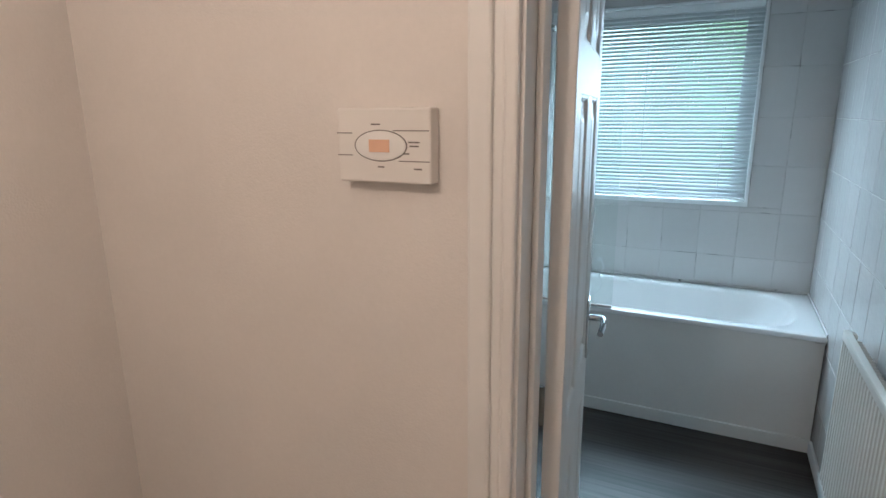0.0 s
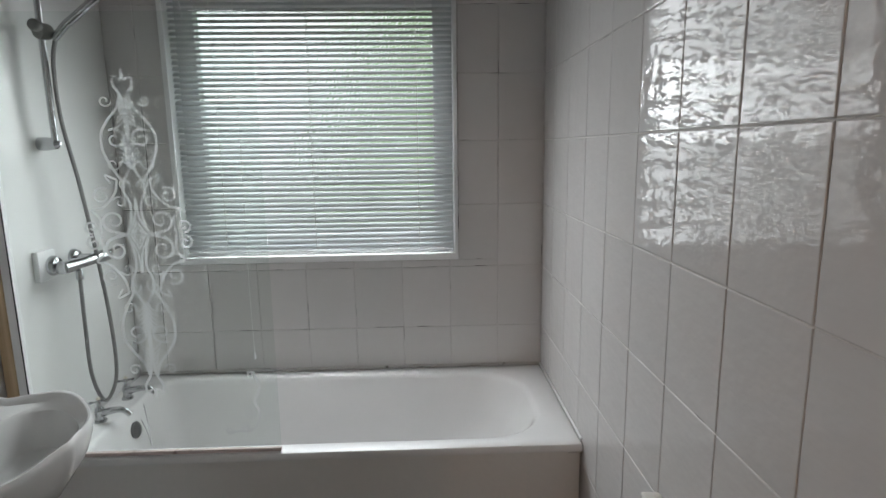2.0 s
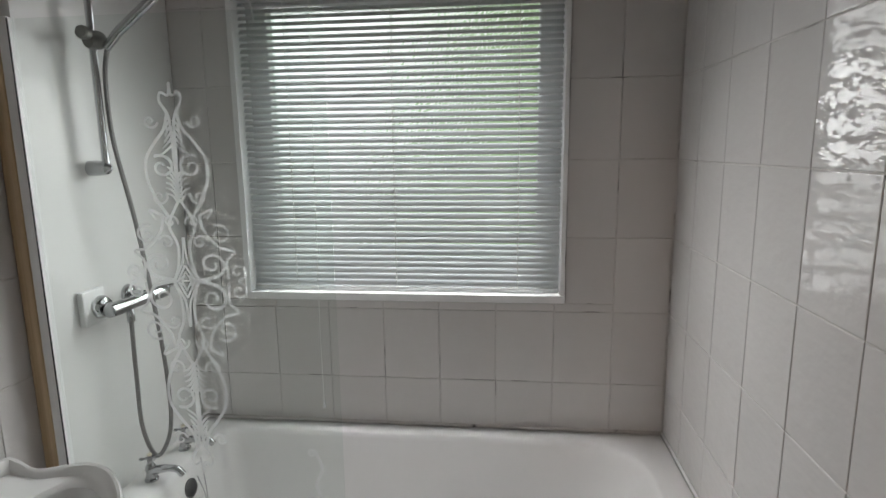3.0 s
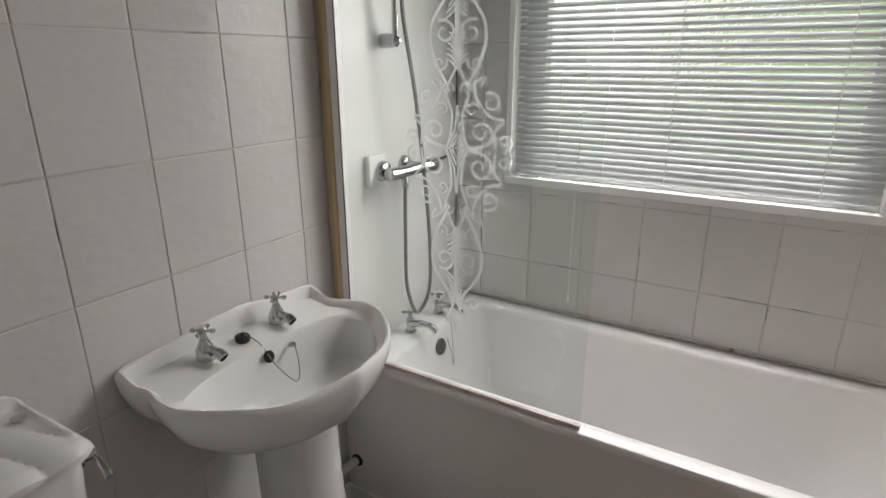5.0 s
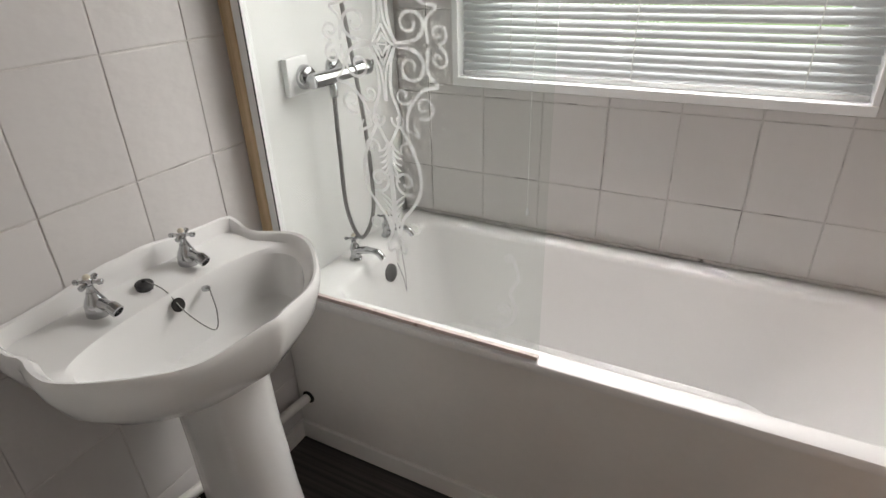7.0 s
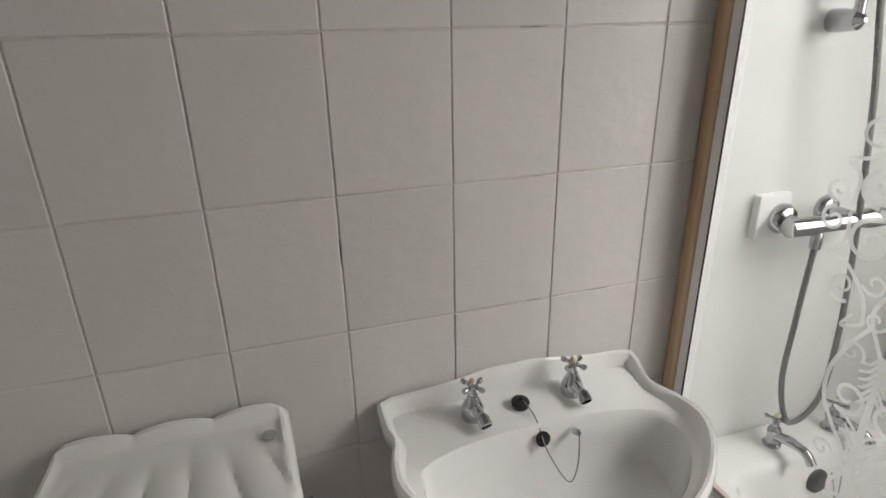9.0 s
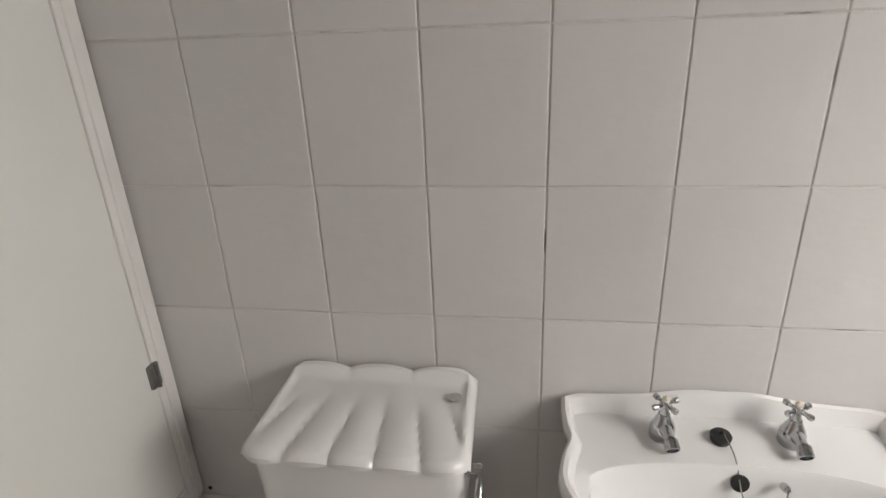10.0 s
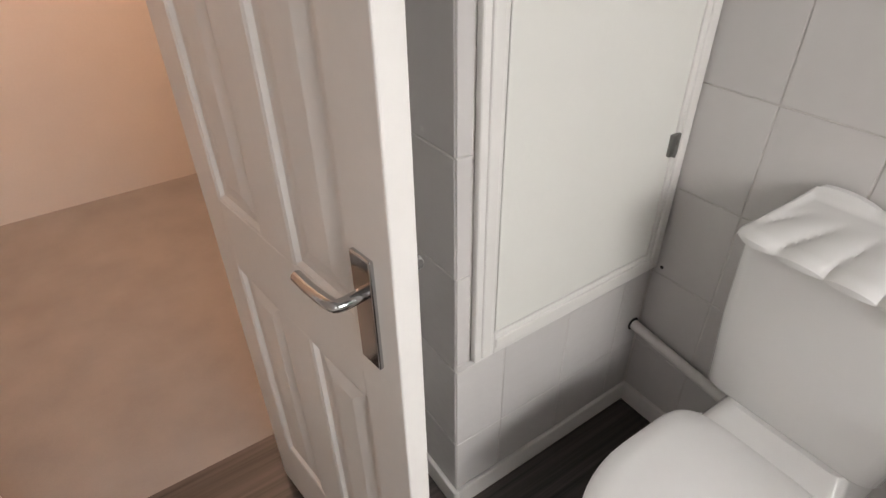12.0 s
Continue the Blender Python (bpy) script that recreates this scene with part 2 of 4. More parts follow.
def part(name, bm, mat, parent=None, label="", flat=False):
    """Links a bmesh, built in world metres, as one mesh object under a thing or part."""
    if parent:
        bmesh.ops.translate(bm, verts=bm.verts, vec=-base_of(parent))
    bmesh.ops.recalc_face_normals(bm, faces=bm.faces)
    me = bpy.data.meshes.new(name)
    sharp = 12 if id(bm) in BOXY else 38
    BOXY.discard(id(bm))
    bm.to_mesh(me)
    bm.free()
    me.materials.append(mat)
    if not flat:
        me.shade_smooth()
        me.set_sharp_from_angle(angle=radians(sharp))
    ob = new(name, me)
    if parent:
        ob.parent = parent
    return tagged(ob, label)


def box(lo, hi, bevel=0.0, bm=None, seg=2):
    if bm is None:
        bm = bmesh.new()
        BOXY.add(id(bm))
    x, y, z = zip(lo, hi)
    v = [bm.verts.new((x[i], y[j], z[k])) for i in (0, 1) for j in (0, 1) for k in (0, 1)]
    f = [bm.faces.new([v[i] for i in q]) for q in ((0, 1, 3, 2), (4, 6, 7, 5), (0, 4, 5, 1), (2, 3, 7, 6), (0, 2, 6, 4), (1, 5, 7, 3))]
    if bevel:
        bmesh.ops.recalc_face_normals(bm, faces=f)
        edges = {e for q in f for e in q.edges}
        bmesh.ops.bevel(bm, geom=list(edges), offset=bevel, segments=seg, affect="EDGES", profile=0.5)
    return bm


def loft(loops, bm=None, cap=(True, True), closed=True):
    bm = bm or bmesh.new()
    BOXY.discard(id(bm))
    rows = [[bm.verts.new(p) for p in lp] for lp in loops]
    n = len(rows[0])
    for a, b in zip(rows, rows[1:]):
        for i in range(n if closed else n - 1):
            j = (i + 1) % n
            bm.faces.new((a[i], a[j], b[j], b[i]))
    if cap[0]:
        bm.faces.new(list(reversed(rows[0])))
    if cap[1]:
        bm.faces.new(rows[-1])
    return bm


def tube(points, r, n=10, bm=None):
    """A round bar along points; r one radius or one for each point."""
    pts = [Vector(p) for p in points]
    rs = r if isinstance(r, (list, tuple)) else [r] * len(pts)
    up, loops = None, []
    for i, p in enumerate(pts):
        d = (pts[min(i + 1, len(pts) - 1)] - pts[max(i - 1, 0)]).normalized()
        if up is None:
            up = d.orthogonal().normalized()
        up = (up - d * up.dot(d)).normalized()
        side = d.cross(up)
        loops.append([p + (up * math.cos(a) + side * math.sin(a)) * rs[i] for a in (2 * math.pi * k / n for k in range(n))])
    return loft(loops, bm)


def spline(ctrl, n=8):
    """Catmull-Rom points through ctrl."""
    c = [Vector(p) for p in ctrl]
    c = [2 * c[0] - c[1]] + c + [2 * c[-1] - c[-2]]
    out = []
    for a, b, d, e in zip(c, c[1:], c[2:], c[3:]):
        for k in range(n):
            t = k / n
            out.append(0.5 * (2 * b + (d - a) * t + (2 * a - 5 * b + 4 * d - e) * t * t + (3 * b - a - 3 * d + e) * t ** 3))
    return out + [c[-2]]


def lathe(profile, origin, axis=(0, 0, 1), n=24, bm=None):
    """Turns (radius, height) pairs about an axis."""
    q = Vector((0, 0, 1)).rotation_difference(Vector(axis).normalized()).to_matrix()
    o = Vector(origin)
    return loft([[o + q @ Vector((r * math.cos(a), r * math.sin(a), h)) for a in (2 * math.pi * k / n for k in range(n))] for r, h in profile], bm)


def rounded_rect(x0, x1, y0, y1, z, r, n=6):
    out = []
    for cx, cy, a0 in ((x1 - r, y1 - r, 0), (x0 + r, y1 - r, 90), (x0 + r, y0 + r, 180), (x1 - r, y0 + r, 270)):
        for k in range(n + 1):
            a = radians(a0 + 90 * k / n)
            out.append(Vector((cx + r * math.cos(a), cy + r * math.sin(a), z)))
    return out


# ---- the room ----
W, YI, YO, FL, CE = 1.715, 0.30, 0.17, 0.035, 2.40
BX, BY = 0.64, 0.662          # the boxed-in cupboard in the corner
DX0, DX1, DZ = 0.938, 1.556, 2.05    # doorway
PH, PV, Z2 = 0.203, 0.253, 1.04     # tile pitch, and the height of one joint


def structure(name, bm, mat, label):
    return tagged(part(name, bm, mat), label, name.split("_")[0], kind="structure")


FLOOR = structure("floor", box((-0.15, YO, FL - 0.1), (W + 0.15, D + 0.2, FL)), VINYL, "dark wood-effect vinyl flooring with fine streaks")
CEILING = structure("ceiling", box((-0.15, YI, CE), (W + 0.15, D, CE + 0.1)), BATH_CEILING, "plain painted ceiling, unseen, greyed to dim the bounced light")
G = 0.0022    # tiles stand this far off the grout bed
wall_left = structure("wall_left", box((-0.15, YO + 0.051, FL), (-G, D + 0.2, CE)), GROUT, "white square-tiled wall behind basin and toilet")
wall_right = structure("wall_right", box((W + G, YO + 0.051, FL), (W + 0.15, D + 0.2, CE)), GROUT, "glossy white tiled wall beside the radiator")
bm = box((-G, D + G, FL), (WX0 - 0.012, D + 0.2, CE))
box((WX1 + 0.008, D + G, FL), (W + G, D + 0.2, CE), bm=bm)
box((WX0 - 0.012, D + G, FL), (WX1 + 0.008, D + 0.2, WZ0 - 0.012), bm=bm)
box((WX0 - 0.012, D + G, WZ1 + 0.008), (WX1 + 0.008, D + 0.2, CE), bm=bm)
wall_window = structure("wall_window", bm, GROUT_PALE, "white tiled wall with a window over the bath")
bm = box((0.0, YO + 0.05, FL), (DX0 - 0.03, YI - G, CE))
box((DX0 - 0.03, YO + 0.05, DZ + 0.03), (W, YI - G, CE), bm=bm)
box((DX1 + 0.03, YO + 0.05, FL), (W, YI - G, DZ + 0.03), bm=bm)
wall_door = structure("wall_door", bm, GROUT, "white tiled wall beside the doorway")
bm = box((-G, YI - G, FL), (BX - G, BY - G, CE))
wall_cupboard = structure("wall_cupboard", bm, GROUT, "tiled box around the corner cupboard")

# hall
HX = -0.09
bm = box((HX - 0.1, YO, FL), (DX0 - 0.03, YO + 0.05, CE))
box((DX0 - 0.03, YO, DZ + 0.03), (1.95, YO + 0.05, CE), bm=bm)
box((DX1 + 0.03, YO, FL), (1.95, YO + 0.05, DZ + 0.03), bm=bm)
structure("wall_hall_front", bm, HALL_PAINT, "warm-lit painted hall wall with a thermostat")
structure("wall_hall_left", box((HX - 0.1, -1.7, FL), (HX, YO, CE)), HALL_PAINT, "warm-lit painted hall side wall")
structure("wall_hall_right", box((1.95, -1.7, FL), (2.05, YO + 0.05, CE)), HALL_PAINT, "painted hall side wall")
structure("wall_hall_back", box((HX - 0.1, -1.8, FL), (2.05, -1.7, CE)), HALL_PAINT, "painted hall end wall")
structure("floor_hall", box((HX - 0.1, -1.8, FL - 0.1), (2.05, YO, FL)), HALL_FLOOR, "dark hall carpet")
structure("ceiling_hall", box((HX - 0.1, -1.8, CE), (2.05, YI, CE + 0.1)), CEILING_PAINT, "plain white hall ceiling")

# outside
structure("backdrop", box((-7, 9.0, -3), (9, 9.05, 9)), BACKDROP, "bright overcast sky and green trees beyond the window")

# window: lining, frame, panes
win = tagged(new("window_1"), "white plastic window with obscured glass in a tiled wall", "window", kind="structure")
bm = box((WX0 - 0.021, D - 0.016, WZ0 - 0.027), (WX1 + 0.016, D + 0.12, WZ0), 0.003)
part("window_sill", bm, PVC, win)
for x0, x1 in ((WX0 - 0.020, WX0), (WX1, WX1 + 0.015)):
    part("side_lining", box((x0, D - 0.016, WZ0), (x1, D + 0.12, WZ1), 0.002), PVC, win)
part("head_lining", box((WX0 - 0.020, D - 0.016, WZ1), (WX1 + 0.015, D + 0.12, WZ1 + 0.014), 0.002), PVC, win)
FY0, FY1 = D + 0.085, D + 0.14
part("window_frame", box((WX0, FY0, WZ0), (WX0 + 0.075, FY1, WZ1), 0.006), PVC, win)
part("window_frame", box((WX1 - 0.075, FY0, WZ0), (WX1, FY1, WZ1), 0.006), PVC, win)
part("window_frame", box((WX0 + 0.075, FY0, WZ0), (WX1 - 0.075, FY1, WZ0 + 0.075), 0.006), PVC, win)
part("window_frame", box((WX0 + 0.075, FY0, WZ1 - 0.075), (WX1 - 0.075, FY1, WZ1), 0.006), PVC, win)
pane = part("pane", box((WX0 + 0.07, D + 0.108, WZ0 + 0.07), (WX1 - 0.07, D + 0.114, WZ1 - 0.07)), FROSTED, win, "patterned obscured glass")
pane.visible_shadow = False

# venetian blind
blind = thing("venetian_blind", ((WX0 + WX1) / 2, D + 0.03, WZ0), "white venetian blind, lowered, slats half open", "blind")
part("headrail", box((WX0 + 0.004, D + 0.012, WZ1 - 0.032), (WX1 - 0.004, D + 0.046, WZ1 - 0.002), 0.003), PVC, blind)
part("bottom_rail", box((WX0 + 0.002, D + 0.014, WZ0 + 0.001), (WX1 - 0.002, D + 0.046, WZ0 + 0.017), 0.003), SLAT, blind)
SLATS = 46
pitch = (WZ1 - 0.045 - WZ0 - 0.03) / (SLATS - 1)
prof = [(-0.0125 + 0.025 * k / 6, 0.0022 * (1 - ((k - 3) / 3) ** 2)) for k in range(7)]
tilt = radians(SLAT_TILT)
bm = bmesh.new()
rows = []
for x in (WX0 + 0.002, WX1 - 0.002):
    top = [Vector((x, u * math.cos(tilt) - h * math.sin(tilt), u * math.sin(tilt) + h * math.cos(tilt))) for u, h in prof]
    rows.append(top + [p - Vector((0, 0, 0.0005)) for p in reversed(top)])
loft(rows, bm)
slat0 = part("slat", bm, SLAT, None)
slat0.parent = blind
c = blind.location
for k in range(SLATS):
    ob = slat0 if k == 0 else slat0.copy()
    if k:
        scene.collection.objects.link(ob)
    ob.location = (-c.x, 0.0, 0.03 + k * pitch)
    ob.rotation_euler = (radians(random.uniform(-0.9, 0.9)), radians(random.uniform(-0.08, 0.08)), 0)
for x in (WX0 + 0.16, (WX0 + WX1) / 2 - 0.02, WX1 - 0.14):
    for y in (D + 0.0165, D + 0.0435):
        part("ladder_cord", tube([(x, y, WZ0 + 0.01), (x, y, WZ1 - 0.02)], 0.0013, 6), CORD, blind)
part("pull_cord", tube(spline([(0.535, D + 0.008, WZ1 - 0.03), (0.530, D - 0.016, 1.3), (0.528, D - 0.022, 1.0), (0.532, D - 0.03, 0.70)], 6), 0.0012, 6), CORD, blind)
part("cord_tassel", lathe([(0.001, 0.03), (0.004, 0.024), (0.006, 0.004), (0.004, 0.0)], (0.532, D - 0.03, 0.675), n=10), PVC, blind)
part("tilt_wand", tube([(WX0 + 0.05, D + 0.006, WZ1 - 0.03), (WX0 + 0.065, D + 0.004, WZ1 - 0.12)], 0.003, 6), PVC, blind)

# ---- bath ----
BF, BR = 2.158, 0.61     # front of the bath and height of its rim
PX = 0.05                # face of the board at the tap end
bath = thing("bathtub", (0.9, 2.5, FL), "white acrylic bath built in between two walls", "bathtub")


def bowl(x0, x1, y0, y1, z, rl, rr):
    out = []
    for cx, cy, a0, r in ((x1 - rr, y1 - rr, 0, rr), (x0 + rl, y1 - rl, 90, rl), (x0 + rl, y0 + rl, 180, rl), (x1 - rr, y0 + rr, 270, rr)):
        for k in range(11):
            a = radians(a0 + 9 * k)
            out.append(Vector((cx + r * math.cos(a), cy + r * math.sin(a), z)))
    return out


X0, X1, Y0, Y1 = PX + 0.001, W - 0.002, BF, D - 0.002
loops = [bowl(X0, X1, Y0 + 0.004, Y1, BR - 0.027, 0.004, 0.004), bowl(X0, X1, Y0, Y1, BR - 0.025, 0.004, 0.004), bowl(X0, X1, Y0, Y1, BR - 0.010, 0.006, 0.006), bowl(X0 + 0.003, X1 - 0.003, Y0 + 0.004, Y1 - 0.003, BR - 0.003, 0.008, 0.008),
         bowl(X0 + 0.010, X1 - 0.008, Y0 + 0.012, Y1 - 0.008, BR, 0.012, 0.012),
         bowl(X0 + 0.105, X1 - 0.088, Y0 + 0.050, Y1 - 0.062, BR, 0.055, 0.20), bowl(X0 + 0.114, X1 - 0.098, Y0 + 0.058, Y1 - 0.07, BR - 0.006, 0.06, 0.195),
         bowl(X0 + 0.12, X1 - 0.108, Y0 + 0.062, Y1 - 0.075, BR - 0.022, 0.065, 0.20), bowl(X0 + 0.14, X1 - 0.175, Y0 + 0.078, Y1 - 0.09, BR - 0.16, 0.08, 0.19),
         bowl(X0 + 0.16, X1 - 0.28, Y0 + 0.092, Y1 - 0.105, BR - 0.30, 0.09, 0.18), bowl(X0 + 0.19, X1 - 0.33, Y0 + 0.11, Y1 - 0.122, BR - 0.365, 0.10, 0.17),
         bowl(X0 + 0.27, X1 - 0.42, Y0 + 0.17, Y1 - 0.18, BR - 0.39, 0.09, 0.12)]
part("tub", loft(loops, cap=(False, True)), ACRYLIC, bath)
part("overflow_cover", lathe([(0.030, 0), (0.030, 0.006), (0.024, 0.011), (0.002, 0.012)], (X0 + 0.128, 2.492, BR - 0.08), (1, 0, 0.15), 20), DARK_CHROME, bath, "tarnished round overflow cover")
part("drain", lathe([(0.03, 0), (0.03, 0.003), (0.02, 0.004), (0.001, 0.002)], (X0 + 0.33, 2.49, BR - 0.39), n=20), CHROME, bath)
chain = [(X0 + 0.14, 2.52, BR - 0.055), (X0 + 0.15, 2.535, BR - 0.12), (X0 + 0.155, 2.54, BR - 0.17), (X0 + 0.15, 2.548, BR - 0.12), (X0 + 0.135, 2.555, BR - 0.01)]
part("plug_chain", tube(spline(chain, 8), 0.0016, 6), CHROME, bath, "thin plug chain")

part("front_panel", box((PX - 0.045, BF + 0.018, FL), (W - 0.006, BF + 0.030, BR - 0.025), 0.0015), PANEL_PAINT, bath, "plain white painted bath panel")
part("plinth", box((PX - 0.045, BF + 0.004, FL), (W - 0.006, BF + 0.017, FL + 0.068), 0.004), GLOSS_PAINT, bath, "white skirting along the panel foot")
part("end_trim", box((W - 0.045, BF + 0.010, BR - 0.036), (W - 0.005, BF + 0.017, BR - 0.028)), MASTIC, bath)
tagged(part("mastic_bead", tube([(X0 + 0.01, D - 0.002, BR + 0.004), (W - 0.004, D - 0.002, BR + 0.004)], 0.006, 8), MASTIC), "grey worn sealant between bath and tiles", "sealant", kind="structure")
tagged(part("mastic_bead", tube([(W - 0.002, BF + 0.02, BR + 0.004), (W - 0.002, D - 0.004, BR + 0.004)], 0.005, 8), PVC), "white sealant between bath and side wall", "sealant", kind="structure")

# board at the tap end, with its bare wooden edge
wb = tagged(part("wall_board", box((0.003, 2.19, FL), (PX, D - 0.002, CE), 0.001), WALLBOARD), "glossy white wall board behind the shower", "wall board", kind="structure")
part("edge_batten", box((0.001, 2.158, BR - 0.03), (0.038, 2.189, 1.885), 0.009), PINE, wb, "bare pine batten on the board edge")

# shower screen
screen = thing("shower_screen", (0.42, 2.176, BR), "clear glass bath screen with a white scroll transfer", "shower screen")
SX0, SX1, SY, ST = PX + 0.014, 0.785, 2.176, 1.885
bm = box((SX0, SY - 0.003, BR + 0.012), (SX1, SY + 0.003, ST), 0.0012)
gl = part("glass", bm, SCREEN_GLASS, screen)
gl.visible_shadow = False
part("wall_channel", box((PX - 0.013, SY - 0.012, BR + 0.004), (PX + 0.012, SY + 0.012, ST + 0.004), 0.002), PVC, screen, "white upright channel")
part("channel_gap", box((PX + 0.012, SY - 0.0130, BR + 0.006), (PX + 0.0145, SY - 0.0105, ST)), RUBBER, screen, "dark rubber line")
part("bottom_seal", box((SX0, SY - 0.006, BR + 0.001), (SX1, SY + 0.006, BR + 0.012), 0.001), SEAL, screen, "stained pinkish seal")

# the scroll transfer: ribbons laid on the glass
OX, OZ, OY = 0.428, 1.287, SY - 0.0042


laid = [0]


def ribbon(bm, pts, w0, w1=None, corner=None):
    """A flat strip in the plane of the screen along (x, z) pairs, mirrored about the pattern's axis, or laid once from a corner."""
    w1 = w0 if w1 is None else w1
    p = [Vector((a, 0, b)) for a, b in pts]
    n = len(p)
    L, R = [], []
    for i in range(n):
        d = (p[min(i + 1, n - 1)] - p[max(i - 1, 0)])
        s = Vector((-d.z, 0, d.x)).normalized() * (w0 + (w1 - w0) * i / (n - 1)) * 0.63
        L.append(p[i] + s), R.append(p[i] - s)
    for mx in (1,) if corner else (1, -1):
        laid[0] += 1
        oy = OY - 0.00006 * (laid[0] % 60)

        def spot(q, mx=mx, oy=oy):
            if corner:
                return (corner[0] + q.x, oy, corner[1] + q.z)
            return (OX + mx * q.x * 1.04, oy, OZ + q.z * (0.93 if q.z > 0 else 1.02))

        a = [bm.verts.new(spot(q)) for q in L]
        b = [bm.verts.new(spot(q)) for q in R]
        for i in range(n - 1):
            bm.faces.new((a[i], a[i + 1], b[i + 1], b[i]))


def curl(cx, cz, r, a0, turns, k=26, shrink=0.22):
    """Points of a spiral that winds in from radius r."""
    return [(cx + r * (1 - (1 - shrink) * i / k) * math.cos(radians(a0) + 2 * math.pi * turns * i / k), cz + r * (1 - (1 - shrink) * i / k) * math.sin(radians(a0) + 2 * math.pi * turns * i / k)) for i in range(k + 1)]


def curve2(ctrl, n=8):
    return [(q.x, q.y) for q in spline([(a, b, 0) for a, b in ctrl], n)]


bm = bmesh.new()
for s in (1, -1):
    def z(v, s=s):
        return v * s
    # heart of the pattern
    ribbon(bm, curve2([(0.004, z(0.012)), (0.028, z(0.0)), (0.006, z(0.05)), (0.001, z(0.11))]), 0.004)
    ribbon(bm, curve2([(0.030, z(0.0)), (0.018, z(0.035)), (0.014, z(0.09)), (0.030, z(0.14)), (0.012, z(0.185)), (0.0, z(0.205))]), 0.005)
    ribbon(bm, curve2([(0.028, z(0.0)), (0.060, z(0.006))]), 0.007)
    ribbon(bm, curl(0.062, z(0.042), 0.034, 270 * s, 1.35 * s), 0.006, 0.004)
    ribbon(bm, curl(0.122, z(0.024), 0.021, -90 * s, 1.2 * s), 0.005, 0.004)
    ribbon(bm, curve2([(0.100, z(0.004)), (0.098, z(0.05)), (0.118, z(0.075)), (0.085, z(0.085)), (0.052, z(0.125)), (0.042, z(0.165))]), 0.005)
    ribbon(bm, curl(0.086, z(0.118), 0.026, 120 * s, -1.2 * s), 0.005, 0.003)
    ribbon(bm, curl(0.040, z(0.098), 0.019, 20 * s, 1.1 * s), 0.004, 0.003)
    ribbon(bm, curl(0.026, z(0.150), 0.018, 200 * s, -1.1 * s), 0.004, 0.003)
    ribbon(bm, curve2([(0.042, z(0.165)), (0.072, z(0.18)), (0.060, z(0.155))]), 0.005, 0.003)
    # vase with leaf fan
    ribbon(bm, curve2([(0.030, z(0.165)), (0.052, z(0.205)), (0.070, z(0.255)), (0.068, z(0.305)), (0.045, z(0.345)), (0.022, z(0.375)), (0.010, z(0.415))]), 0.0055)
    ribbon(bm, curl(0.046, z(0.212), 0.020, 160 * s, 1.15 * s), 0.004, 0.003)
    ribbon(bm, curl(0.034, z(0.285), 0.030, 60 * s, 1.25 * s), 0.0055, 0.004)
    for k in range(6):
        zz = 0.215 + 0.013 * k
        ribbon(bm, curve2([(0.003, z(zz - 0.018)), (0.014, z(zz)), (0.030 - 0.002 * k, z(zz + 0.006))], 4), 0.005, 0.003)
    for k in range(5):
        zz = 0.322 + 0.014 * k
        ribbon(bm, curve2([(0.002, z(zz + 0.02)), (0.012, z(zz + 0.008)), (0.030 - 0.004 * k, z(zz - 0.006))], 4), 0.005, 0.003)
    ribbon(bm, curl(0.050, z(0.395), 0.018, 190 * s, 1.1 * s), 0.004, 0.003)
    ribbon(bm, curve2([(0.0, z(0.205)), (0.002, z(0.30)), (0.006, z(0.40)), (0.024, z(0.44)), (0.020, z(0.462)), (0.004, z(0.455)), (0.0, z(0.485))]), 0.006, 0.004)
ribbon(bm, [(0.0, 0.040), (0.020, 0.0), (0.0, -0.040)], 0.004)
ribbon(bm, [(0.0, 0.024), (0.011, 0.0), (0.0, -0.024)], 0.003)
ribbon(bm, [(0.0, 0.0), (0.008, 0.0)], 0.003)
bm.verts.ensure_lookup_table()
# the small scroll in the lower corner of the glass
bm2 = bmesh.new()
for pts, w in ((curve2([(0.0, 0.19), (0.012, 0.15), (-0.006, 0.11), (0.008, 0.07), (-0.004, 0.03), (-0.03, 0.01)]), 0.003), (curl(-0.012, 0.192, 0.012, 0, 1.2), 0.0025),
               (curl(-0.022, 0.062, 0.016, 0, 1.2), 0.0025), (curl(-0.040, 0.022, 0.014, 60, -1.2), 0.0025), (curve2([(-0.03, 0.01), (-0.06, 0.014), (-0.085, 0.004)]), 0.003), (curl(-0.084, 0.016, 0.012, -90, -1.2), 0.0025)):
    ribbon(bm2, pts, w * 2.0, corner=(0.722, 0.668))
part("corner_scroll", bm2, DECAL, screen, "small white corner scroll", flat=True)
part("scroll_transfer", bm, DECAL, screen, "white frosted scrollwork transfer", flat=True)

# ---- shower ----
mixer = thing("shower_mixer", (0.07, 2.36, 1.12), "chrome bar shower mixer with hose on the wall board", "shower mixer")
part("mounting_block", box((PX, 2.278, 1.128), (PX + 0.018, 2.36, 1.222), 0.003), PVC, mixer, "white mounting block")
part("wall_flange", lathe([(0.032, 0), (0.032, 0.006), (0.026, 0.018), (0.014, 0.022), (0.012, 0.045)], (PX + 0.018, 2.338, 1.17), (1, 0, 0), 24), CHROME, mixer)
part("wall_flange", lathe([(0.030, 0), (0.030, 0.006), (0.024, 0.016), (0.013, 0.02), (0.012, 0.055)], (PX, 2.478, 1.17), (1, 0, 0), 24), CHROME, mixer)
